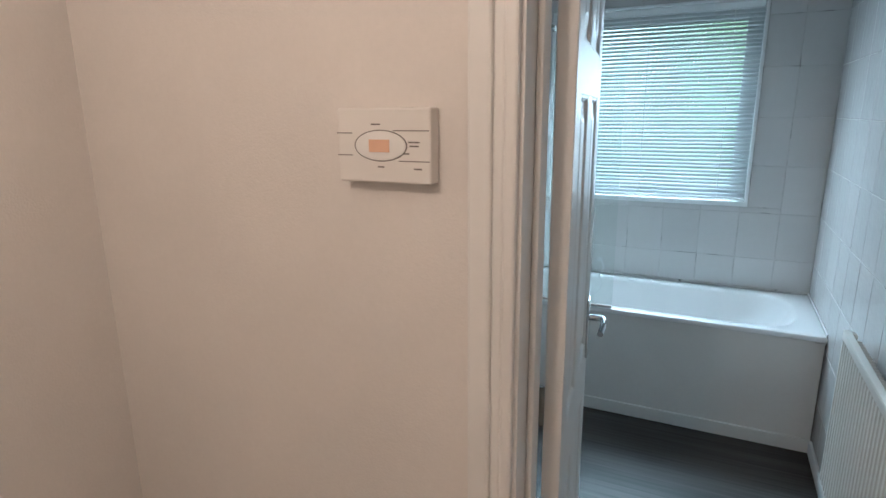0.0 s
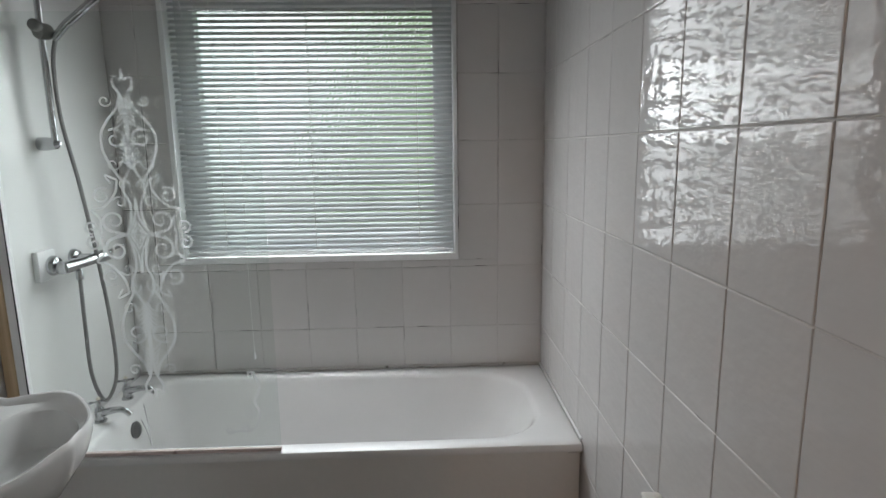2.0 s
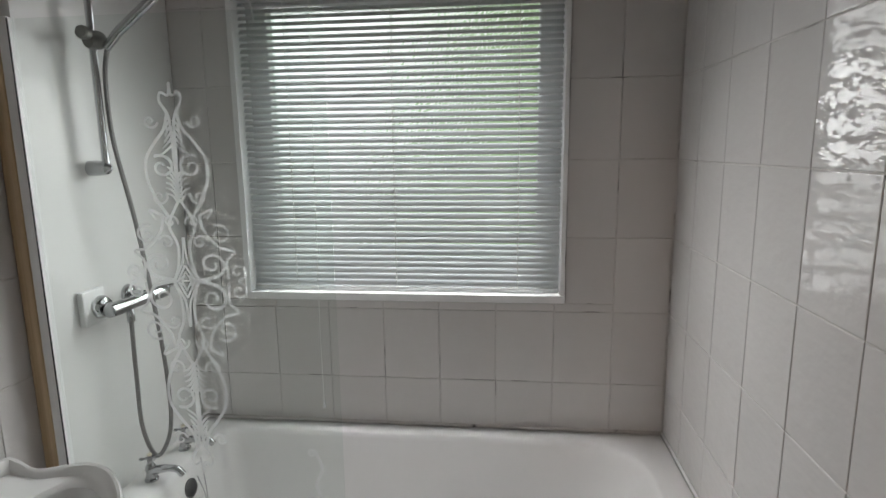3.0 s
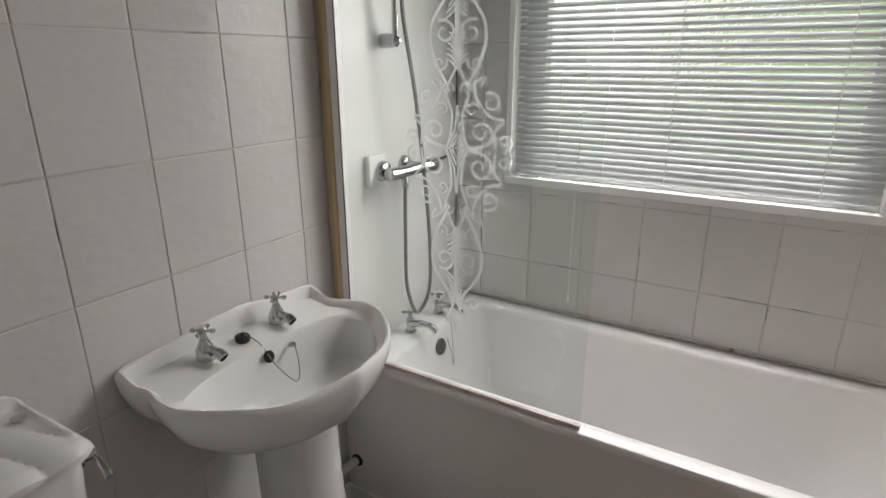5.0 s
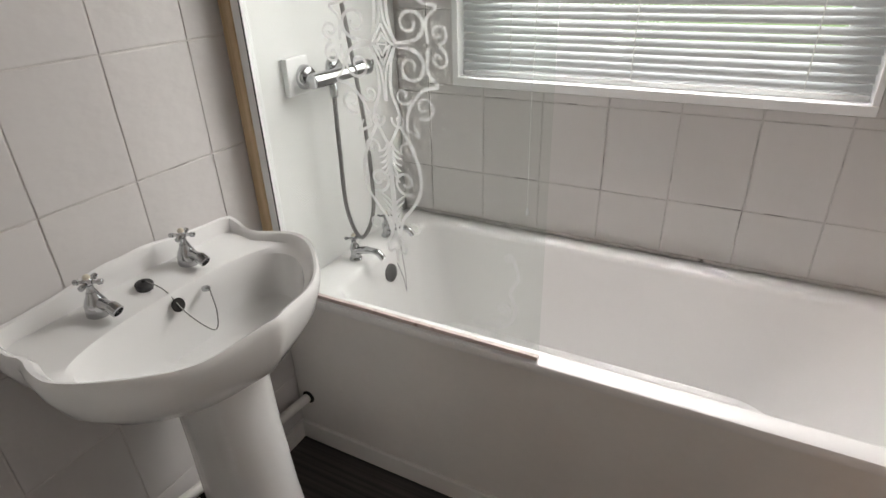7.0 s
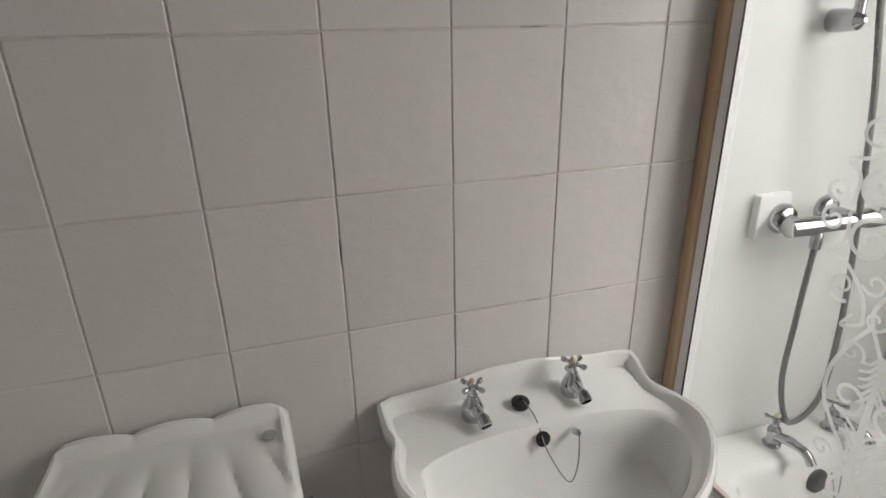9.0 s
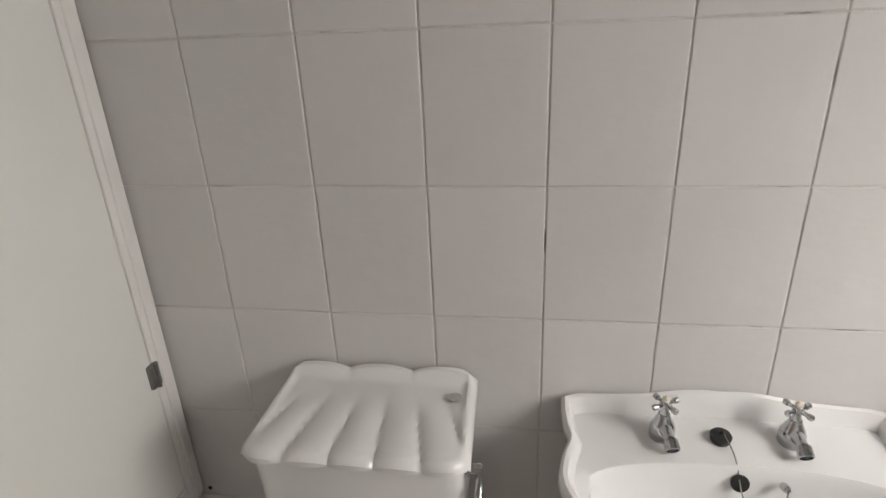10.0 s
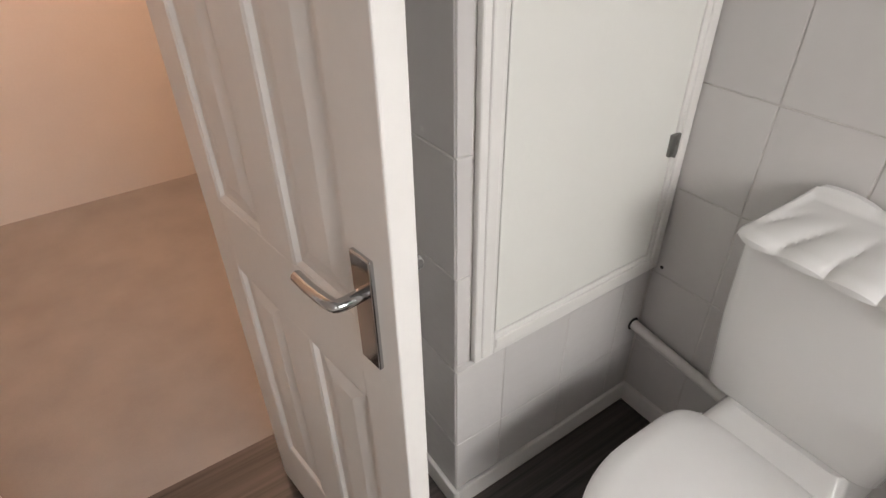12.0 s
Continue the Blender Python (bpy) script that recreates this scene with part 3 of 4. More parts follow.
part("bar", lathe([(0.010, -0.03), (0.019, -0.028), (0.020, 0.0), (0.018, 0.05), (0.018, 0.16), (0.021, 0.168), (0.021, 0.205), (0.017, 0.212), (0.004, 0.213)], (0.115, 2.34, 1.165), (0.04, 1, 0.0), 24), CHROME, mixer)
part("lever", tube([(0.12, 2.545, 1.165), (0.14, 2.57, 1.182), (0.155, 2.60, 1.19)], [0.008, 0.006, 0.005], 10), CHROME, mixer)
part("hose_outlet", lathe([(0.011, 0), (0.011, 0.03), (0.008, 0.036)], (0.115, 2.392, 1.112), n=16), CHROME, mixer)
hose = [(0.115, 2.392, 1.115), (0.112, 2.392, 0.95), (0.112, 2.395, 0.78), (0.125, 2.43, 0.675), (0.145, 2.475, 0.74), (0.145, 2.485, 0.90), (0.135, 2.475, 1.12), (0.125, 2.44, 1.40), (0.115, 2.40, 1.62), (0.118, 2.392, 1.78), (0.135, 2.39, 1.858)]
part("hose", tube(spline(hose, 10), 0.0062, 10), surface("ribbed_steel_hose", (0.24, 0.235, 0.23), 0.3, metal=0.9, vary=0.3, scale=200, fine=500, bump=0.5, bump_scale=400), mixer, "ribbed metal shower hose")

rail = thing("shower_rail", (0.07, 2.39, 1.54), "chrome shower rail with a hand shower on the wall board", "shower rail")
part("riser", tube([(0.098, 2.385, 1.535), (0.098, 2.385, 2.17)], 0.0095, 14), CHROME, rail)
for zz in (1.545, 2.16):
    part("bracket", lathe([(0.021, 0), (0.021, 0.02), (0.017, 0.052), (0.004, 0.064)], (PX, 2.385, zz), (1, 0, 0), 18), CHROME, rail)
part("holder", lathe([(0.021, -0.02), (0.024, -0.012), (0.024, 0.012), (0.021, 0.02)], (0.105, 2.385, 1.876), (0.3, 1, 0.1), 18), STEEL, rail, "dark slider with a knob")
part("knob", lathe([(0.012, 0), (0.017, 0.004), (0.017, 0.022), (0.013, 0.027)], (0.112, 2.35, 1.885), (0.1, -1, 0), 16), STEEL, rail)
part("hand_shower", tube([(0.13, 2.39, 1.855), (0.165, 2.395, 1.895), (0.27, 2.41, 1.985), (0.30, 2.415, 2.005)], [0.011, 0.012, 0.0125, 0.016], 12), CHROME, rail)
part("spray_head", lathe([(0.012, 0.032), (0.040, 0.022), (0.046, 0.008), (0.045, 0.0), (0.040, -0.003), (0.002, -0.002)], (0.335, 2.42, 2.005), (0.18, 0.05, 1), 26), STEEL, rail, "round grey spray head")


def pillar_tap(name, at, way, reach, label, k=0.84, stub=False):
    """A cross-head pillar tap at a point on its deck, spout towards way, at k times full size."""

    def sized(profile):
        return [(r * k, h * k) for r, h in profile]

    x, y, z0 = at
    d = Vector((way[0], way[1], 0)).normalized()
    t = thing(name, at, label, "tap", "pillar taps")
    bell = [(0.026, 0), (0.027, 0.005), (0.0255, 0.03), (0.020, 0.043), (0.0145, 0.053), (0.012, 0.062)] if stub else [(0.024, 0), (0.024, 0.006), (0.018, 0.012), (0.016, 0.03), (0.019, 0.045), (0.0165, 0.056), (0.012, 0.062)]
    part("tap_body", lathe(sized(bell), at, n=20), CHROME, t)
    p = Vector(at)
    sp = [p + Vector((0, 0, 0.034 * k)), p + d * reach * 0.45 + Vector((0, 0, 0.046 * k)), p + d * reach * 0.8 + Vector((0, 0, 0.044 * k)), p + d * reach + Vector((0, 0, 0.022 * k))]
    if stub:
        root, fall = p + Vector((0, 0, 0.032 * k)), (d + Vector((0, 0, -0.55))).normalized()
        bm = tube([root + d * 0.008, root + d * reach * 0.5 + Vector((0, 0, 0.001)), root + d * reach * 0.72], [0.013, 0.0095, 0.009], 14)
        lathe([(0.008, 0.0), (0.0125, 0.002), (0.0130, 0.020), (0.0105, 0.021), (0.0100, 0.014), (0.001, 0.014)], root + d * reach * 0.66, fall, 16, bm)
        part("spout", bm, CHROME, t)
    else:
        part("spout", tube(spline(sp, 5), [0.0125] * 6 + [0.0105] * 10, 12), CHROME, t)
    part("bonnet", lathe(sized([(0.011, 0.06), (0.009, 0.066), (0.008, 0.078), (0.012, 0.082), (0.012, 0.09), (0.006, 0.098)]), at, n=16), CHROME, t)
    for a in (30, 120, 210, 300):
        q = Vector((math.cos(radians(a)), math.sin(radians(a)), 0))
        c0 = p + Vector((0, 0, 0.086 * k))
        bm = tube([c0 + q * 0.004, c0 + q * 0.024 * k], 0.0038, 8)
        lathe(sized([(0.001, -0.008), (0.0066, -0.0045), (0.0066, 0.0045), (0.001, 0.008)]), c0 + q * 0.027 * k, q, 10, bm)
        part("cross_arm", bm, CHROME, t)
    part("cap", lathe(sized([(0.008, 0.094), (0.0085, 0.100), (0.005, 0.104), (0.001, 0.105)]), at, n=14), surface("ivory_tap_cap", (0.66, 0.60, 0.48), 0.3, vary=0.05), t, "ivory cap")
    return t


pillar_tap("bath_tap", (0.115, 2.405, BR), (1, 0.06), 0.10, "chrome cross-head pillar tap on the bath end")
pillar_tap("bath_tap", (0.115, 2.585, BR), (1, 0.06), 0.10, "chrome cross-head pillar tap on the bath end")

# ---- basin ----
BC = 1.775
basin = thing("wash_basin", (0.2, BC, FL), "white pedestal basin with a wavy rim against the tiles", "basin")
half = [(0.0, 0.286), (0.05, 0.286), (0.095, 0.277), (0.15, 0.292), (0.225, 0.296), (0.305, 0.252), (0.385, 0.155), (0.428, 0.0)]
outline = curve2(half, 8)
outline = outline + [(a, -b) for a, b in reversed(outline[:-1])]
CX = 0.215
polar = sorted((math.atan2(b, a - CX), math.hypot(a - CX, b)) for a, b in outline)
# the straight back along the wall
NA = 96


def outer_r(a):
    ang = [p[0] for p in polar]
    if abs(a) > ang[-1]:
        return CX / abs(math.cos(a))
    return float(np.interp(a, ang, [p[1] for p in polar]))


def inner_r(a):
    ca, sa = abs(math.cos(a)), abs(math.sin(a))
    rx = 0.185 if math.cos(a) > 0 else 0.085
    return min(((ca / rx) ** 2.5 + (sa / 0.250) ** 2.5) ** (-1 / 2.5), 0.85 * outer_r(a))


def basin_loop(fn, k, z, lift=0.0, cx=CX):
    out = []
    for i in range(NA):
        a = -math.pi + 2 * math.pi * (i + 0.5) / NA
        r = fn(a) * k
        x, y = cx + r * math.cos(a), r * math.sin(a)
        back = max(0.0, min(1.0, (0.075 - x) / 0.055))
        up = 1.25 * lift * back * back * (3 - 2 * back) * (0.58 + 0.42 * math.cos(max(-1.0, min(1.0, y / 0.155)) * math.pi / 2) ** 2)
        edge = 0.006 * lift / 0.03 * math.cos(4.5 * a) if lift else 0
        out.append(Vector((max(0.004, x), BC + y, z + up + edge)))
    return out


loops = [basin_loop(outer_r, 0.30, 0.66, 0, 0.19), basin_loop(outer_r, 0.52, 0.69, 0, 0.2), basin_loop(outer_r, 0.78, 0.735), basin_loop(outer_r, 0.93, 0.785), basin_loop(outer_r, 0.985, 0.825, 0.01),
         basin_loop(outer_r, 1.0, 0.85, 0.03), basin_loop(outer_r, 0.994, 0.862, 0.03), basin_loop(outer_r, 0.975, 0.868, 0.03), basin_loop(outer_r, 0.950, 0.866, 0.028), basin_loop(outer_r, 0.928, 0.857, 0.018), basin_loop(outer_r, 0.912, 0.848, 0.006),
         basin_loop(inner_r, 1.055, 0.844), basin_loop(inner_r, 1.0, 0.834), basin_loop(inner_r, 0.965, 0.780), basin_loop(inner_r, 0.89, 0.738), basin_loop(inner_r, 0.68, 0.716), basin_loop(inner_r, 0.3, 0.709), basin_loop(inner_r, 0.10, 0.706)]
part("bowl", loft(loops), CERAMIC, basin)
loops = []
for zz, rx, ry, cx in ((FL, 0.134, 0.116, 0.218), (FL + 0.03, 0.131, 0.113, 0.218), (FL + 0.09, 0.118, 0.103, 0.216), (0.30, 0.106, 0.094, 0.208), (0.5, 0.101, 0.090, 0.200), (0.62, 0.101, 0.090, 0.196), (0.71, 0.103, 0.092, 0.196)):
    loops.append([Vector((max(0.03, cx + rx * (abs(math.cos(a)) ** 0.85) * math.copysign(1, math.cos(a))), BC + 0.012 + ry * (abs(math.sin(a)) ** 0.85) * math.copysign(1, math.sin(a)) * (1 + 0.035 * math.cos(8 * a)), zz)) for a in (2 * math.pi * k / 40 for k in range(40))])
part("pedestal", loft(loops), CERAMIC, basin)
part("overflow_hole", lathe([(0.015, 0), (0.015, 0.002), (0.011, 0.003), (0.001, 0.001)], (0.1375, BC + 0.005, 0.818), (1, 0, 0.35), 16), HOLE, basin, "dark overflow opening")
part("waste", lathe([(0.030, 0), (0.030, 0.003), (0.022, 0.0035), (0.017, -0.002), (0.001, -0.004)], (0.235, BC, 0.7065), n=20), CHROME, basin)
part("waste_hole", lathe([(0.016, 0), (0.016, 0.001), (0.001, 0.001)], (0.235, BC, 0.7085), n=16), HOLE, basin)
part("chain_stay", lathe([(0.007, 0), (0.007, 0.012), (0.004, 0.018)], (0.139, BC + 0.072, 0.820), (1, 0, 0.4), 12), CHROME, basin)
ch = [(0.075, BC - 0.008, 0.866), (0.115, BC + 0.0, 0.850), (0.155, BC + 0.008, 0.80), (0.19, BC + 0.035, 0.752), (0.178, BC + 0.060, 0.775), (0.156, BC + 0.072, 0.828)]
part("plug_chain", tube(spline(ch, 8), 0.0013, 6), STEEL, basin, "thin ball chain")
tagged(part("basin_plug", lathe([(0.014, 0), (0.0165, 0.003), (0.0185, 0.014), (0.0165, 0.017), (0.004, 0.020), (0.003, 0.025)], (0.07, BC - 0.012, 0.847), (0.1, 0, 1), 18), RUBBER), "black rubber plug resting on the basin ledge", "plug")
pillar_tap("basin_tap", (0.066, 1.665, 0.8455), (1, 0.12), 0.056, "chrome cross-head pillar tap on the basin ledge", stub=True)
pillar_tap("basin_tap", (0.062, 1.882, 0.8455), (1, 0.02), 0.056, "chrome cross-head pillar tap on the basin ledge", stub=True)

# ---- toilet ----
TC = 1.14
wc = thing("toilet", (0.3, TC, FL), "white toilet with shell-fluted cistern lid, seat closed", "toilet")
loops = [rounded_rect(0.02, 0.185, TC - 0.172, TC + 0.148, 0.497, 0.03), rounded_rect(0.015, 0.195, TC - 0.183, TC + 0.161, 0.512, 0.035), rounded_rect(0.012, 0.215, TC - 0.187, TC + 0.177, 0.70, 0.03), rounded_rect(0.01, 0.225, TC - 0.188, TC + 0.184, 0.8805, 0.028)]
part("cistern", loft(loops), CERAMIC, wc)
NU, NV = 72, 28
LX0, LX1, LW = 0.006, 0.245, 0.197
rows = []
for i in range(NV + 1):
    v = i / NV
    row = []
    for j in range(NU + 1):
        u = 2 * j / NU - 1
        fan = abs(math.cos(math.pi * 2.5 * u / (0.58 + 0.42 * v)))
        grow = min(1.0, max(0.0, (v - 0.26) / 0.45))
        grow = grow * grow * (3 - 2 * grow) * (1 - max(0.0, abs(u) - 0.86) / 0.14)
        zt = 0.913 + 0.0105 * grow * (fan ** 0.55 - 0.50) - 0.006 * v
        rim = max(0.0, 1 - abs(v - 0.05) / 0.085)
        zt += (0.012 + 0.014 * abs(math.cos(u * 4.75)) ** 0.7) * rim * rim * (3 - 2 * rim) * min(1.0, (1 - abs(u)) / 0.14)
        side = max(0.0, (abs(u) - 0.90) / 0.10)
        zt += 0.009 * max(0.0, 1 - abs(abs(u) - 0.93) / 0.06) * (1 - v * 0.8) * min(1.0, v / 0.1)
        end = max(0.0, (v - 0.93) / 0.07)
        zt -= 0.012 * end * end + 0.010 * side ** 3
        x = LX0 + (LX1 - LX0) * v + 0.008 * v * grow * (fan ** 0.6 - 0.5)
        x -= 0.018 * max(0.0, (abs(u) - 0.78) / 0.22) ** 2 * v ** 3
        row.append(Vector((x, TC + u * (LW - 0.008 * (1 - v)), zt)))
    rows.append(row)
bm = loft(rows, cap=(False, False), closed=False)
rim_loop = rows[0] + [r[-1] for r in rows[1:]] + list(reversed(rows[-1][:-1])) + [r[0] for r in reversed(rows[1:-1])]
low = [Vector((q.x, q.y, 0.889)) for q in rim_loop]
tuck = [Vector((0.125 + (q.x - 0.125) * 0.86, TC + (q.y - TC) * 0.92, 0.8805)) for q in rim_loop]
loft([rim_loop, low, tuck], bm, cap=(False, True))
bmesh.ops.remove_doubles(bm, verts=bm.verts, dist=0.0002)
part("cistern_lid", bm, CERAMIC, wc, "shell-fluted china lid")
# flat grey disc paints the shade of a dimple at the lid's back corner
part("worn_patch", lathe([(0.013, 0), (0.013, 0.0008), (0.001, 0.001)], (0.080, 1.294, 0.9165), n=18), surface("grey_dimple_shade", (0.38, 0.37, 0.36), 0.35, vary=0.12, scale=40, fine=200), wc, "grey round patch painting the shade in a dimple")
part("fill_pipe", tube([(0.125, TC + 0.118, FL), (0.125, TC + 0.118, 0.498)], 0.0085, 12), PIPE_PAINT, wc, "white painted fill pipe")
part("fill_nut", lathe([(0.013, 0), (0.016, 0.004), (0.016, 0.018), (0.012, 0.022)], (0.125, TC + 0.118, 0.472), n=12), PVC, wc)
part("lever_boss", lathe([(0.014, 0), (0.014, 0.008), (0.009, 0.012), (0.009, 0.03)], (0.185, TC + 0.18, 0.852), (0, 1, 0), 16), CHROME, wc)
part("flush_lever", tube([(0.178, TC + 0.206, 0.856), (0.20, TC + 0.208, 0.846), (0.228, TC + 0.208, 0.822)], [0.005, 0.006, 0.008], 10), CHROME, wc, "chrome flush lever")


def dee(x0, x1, w, z, k=1.0, n=44):
    """A D outline: straight at the back, oval to the front."""
    out = []
    cx = x0 + (x1 - x0) * 0.46
    for i in range(n):
        a = 2 * math.pi * i / n
        c, s = math.cos(a), math.sin(a)
        x = cx + (x1 - cx) * c * k if c > 0 else cx + (cx - x0) * k * math.copysign(abs(c) ** 0.32, c)
        y = w * k * math.copysign(abs(s) ** (0.9 if c > 0 else 0.5), s)
        out.append(Vector((x, TC - 0.006 + y, z)))
    return out


SZ = 0.455
part("seat", loft([dee(0.235, 0.665, 0.172, SZ - 0.03), dee(0.228, 0.672, 0.178, SZ - 0.024), dee(0.228, 0.672, 0.178, SZ - 0.016), dee(0.235, 0.665, 0.172, SZ - 0.013)]), ACRYLIC, wc)
part("seat_lid", loft([dee(0.232, 0.668, 0.174, SZ - 0.012), dee(0.226, 0.674, 0.180, SZ - 0.008), dee(0.226, 0.674, 0.180, SZ + 0.003), dee(0.234, 0.664, 0.172, SZ + 0.009), dee(0.26, 0.63, 0.14, SZ + 0.012), dee(0.34, 0.5, 0.05, SZ + 0.013)]), ACRYLIC, wc, "closed white plastic seat lid")
part("pan", loft([dee(0.14, 0.50, 0.11, FL), dee(0.13, 0.51, 0.115, FL + 0.03), dee(0.15, 0.47, 0.085, 0.16), dee(0.16, 0.52, 0.10, 0.26), dee(0.17, 0.62, 0.155, 0.37), dee(0.17, 0.655, 0.168, 0.41), dee(0.17, 0.655, 0.168, 0.422)]), CERAMIC, wc)
loops = [rounded_rect(0.02, 0.25, TC - 0.09, TC + 0.09, 0.30, 0.03), rounded_rect(0.02, 0.27, TC - 0.15, TC + 0.15, 0.40, 0.03), rounded_rect(0.02, 0.27, TC - 0.15, TC + 0.15, 0.425, 0.03), rounded_rect(0.03, 0.20, TC - 0.12, TC + 0.12, 0.50, 0.03)]
part("pan_shelf", loft(loops), CERAMIC, wc)
for s in (-1, 1):
    part("seat_hinge", lathe([(0.013, 0), (0.013, 0.012), (0.009, 0.02), (0.003, 0.026)], (0.222, TC + s * 0.085, 0.424), n=14), CHROME, wc)

# ---- corner cupboard door and frame ----
cup = thing("cupboard_front", (0.3, BY, 0.55), "off-white flush cupboard door in a moulded frame, shut", "cupboard")
CX0, CX1, CZ0, CZ1 = 0.005, 0.603, 0.553, 2.15
fw = 0.052
for nm, lo, hi in (("frame_side", (CX0, CZ0), (CX0 + fw, CZ1)), ("frame_side", (CX1 - fw, CZ0), (CX1, CZ1)), ("frame_bottom", (CX0 + fw, CZ0), (CX1 - fw, CZ0 + fw + 0.008)), ("frame_top", (CX0 + fw, CZ1 - fw), (CX1 - fw, CZ1))):
    bm = box((lo[0], BY, lo[1]), (hi[0], BY + 0.016, hi[1]), 0.004)
    if nm == "frame_side":
        mid = (lo[0] + hi[0]) / 2
        box((mid - 0.016, BY + 0.012, lo[1] + 0.01), (mid + 0.010, BY + 0.021, hi[1] - 0.01), 0.004, bm)
    else:
        mid = (lo[1] + hi[1]) / 2
        box((lo[0] + 0.002, BY + 0.012, mid - 0.012), (hi[0] - 0.002, BY + 0.021, mid + 0.016), 0.004, bm)
    part(nm, bm, GLOSS_PAINT, cup)
cdoor = part("cupboard_door", box((CX0 + fw + 0.003, BY + 0.001, CZ0 + fw + 0.011), (CX1 - fw - 0.003, BY + 0.014, CZ1 - fw - 0.003), 0.002), CREAM_PAINT, cup)
for zz in (0.915, 1.75):
    bm = box((CX0 + fw - 0.008, BY + 0.012, zz - 0.026), (CX0 + fw + 0.020, BY + 0.0225, zz + 0.026), 0.002)
    tube([(CX0 + fw + 0.003, BY + 0.022, zz - 0.028), (CX0 + fw + 0.003, BY + 0.022, zz + 0.028)], 0.0042, 8, bm)
    part("hinge", bm, STEEL, cup, "dark steel butt hinge")
bm = box((CX1 - fw - 0.095, BY + 0.014, 1.436), (CX1 - fw + 0.012, BY + 0.022, 1.462), 0.003)
lathe([(0.012, 0), (0.012, 0.004), (0.006, 0.008)], (CX1 - fw - 0.098, BY + 0.014, 1.449), (0, 1, 0), 6, bm)
tube([(CX1 - fw - 0.085, BY + 0.024, 1.449), (CX1 - fw, BY + 0.024, 1.449)], 0.005, 8, bm)
part("catch", bm, STEEL, cup, "dull metal door catch")

# ---- toilet roll holder ----
rollh = thing("toilet_roll_holder", (0.80, YI, 0.90), "empty chrome toilet roll holder on the tiles", "roll holder")
part("rose", lathe([(0.027, 0), (0.027, 0.006), (0.022, 0.018), (0.010, 0.024), (0.008, 0.05)], (0.80, YI, 0.918), (0, 1, 0), 24), CHROME, rollh)
arm = [(0.80, YI + 0.045, 0.918), (0.75, YI + 0.045, 0.918), (0.720, YI + 0.047, 0.898), (0.722, YI + 0.048, 0.858), (0.745, YI + 0.048, 0.838), (0.82, YI + 0.048, 0.835), (0.868, YI + 0.048, 0.841)]
part("arm", tube(spline(arm, 6), 0.0045, 10), CHROME, rollh)

# ---- radiator ----
rad = thing("radiator", (1.66, 1.1, 0.28), "cream panel radiator with vertical flutes on the wall", "radiator")
RY0, RY1, RZ0, RZ1, RX0, RX1 = 0.70, 1.515, 0.29, 0.872, 1.634, 1.690
prof = []
nfl = 26
for k in range(nfl):
    y0 = RY0 + (RY1 - RY0) * k / nfl
    w = (RY1 - RY0) / nfl
    prof += [(y0, 0.005), (y0 + w * 0.3, 0.005), (y0 + w * 0.42, 0.0), (y0 + w * 0.88, 0.0)]
prof.append((RY1, 0.005))
bm = loft([[Vector((RX0 + d, y, z)) for y, d in prof] for z in (RZ0 + 0.02, RZ1 - 0.035)], cap=(False, False), closed=False)
part("fluted_face", bm, RAD_PAINT, rad)
part("back_plate", box((RX0 + 0.007, RY0, RZ0), (RX0 + 0.016, RY1, RZ1 - 0.004), 0.002), RAD_PAINT, rad)
part("header", box((RX0 - 0.001, RY0, RZ1 - 0.034), (RX0 + 0.0065, RY1, RZ1 - 0.0065), 0.003), RAD_PAINT, rad)
part("header", box((RX0 - 0.001, RY0, RZ0), (RX0 + 0.0065, RY1, RZ0 + 0.02), 0.003), RAD_PAINT, rad)
part("top_rail", box((RX0 - 0.002, RY0 - 0.002, RZ1 - 0.006), (RX0 + 0.020, RY1 + 0.002, RZ1), 0.003), RAD_PAINT, rad)
fin0 = part("fin", box((RX0 + 0.016, -0.001, RZ0 + 0.04), (RX1 - 0.004, 0.001, RZ1 - 0.028)), RAD_PAINT)
for k in range(34):
    fin = fin0 if k == 0 else fin0.copy()
    if k:
        scene.collection.objects.link(fin)
    fin.parent = rad
    fin.location = Vector((0, RY0 + 0.02 + k * (RY1 - RY0 - 0.04) / 33, 0)) - rad.location
for y in (RY0 - 0.003, RY1 - 0.002):
    part("end_lug", lathe([(0.012, 0), (0.014, 0.004), (0.014, 0.020), (0.010, 0.024)], (RX0 + 0.028, y - 0.01, RZ1 - 0.02), (0, 1, 0), 14), RAD_PAINT, rad)
for y in (RY0 + 0.12, RY1 - 0.12):
    part("bracket", box((RX0 + 0.02, y - 0.012, RZ0 + 0.05), (W, y + 0.012, RZ1 - 0.08), 0.001), STEEL, rad)
part("valve", tube([(RX0 + 0.028, RY0 - 0.03, RZ0 + 0.03), (RX0 + 0.028, RY0 - 0.03, RZ0 - 0.06)], 0.014, 12), CHROME, rad)
part("valve_head", lathe([(0.016, 0), (0.021, 0.006), (0.021, 0.05), (0.015, 0.058)], (RX0 + 0.028, RY0 - 0.03, RZ0 + 0.03), n=16), PVC, rad)
part("tail_pipe", tube([(RX0 + 0.028, RY0 - 0.03, FL), (RX0 + 0.028, RY0 - 0.03, RZ0 - 0.05)], 0.0075, 10), CHROME, rad)

# ---- doorway and door ----
def strip(name, lo, hi, label, mat=GLOSS_PAINT, bevel=0.004):
    return tagged(part(name, box(lo, hi, bevel), mat), label, "trim", kind="structure")


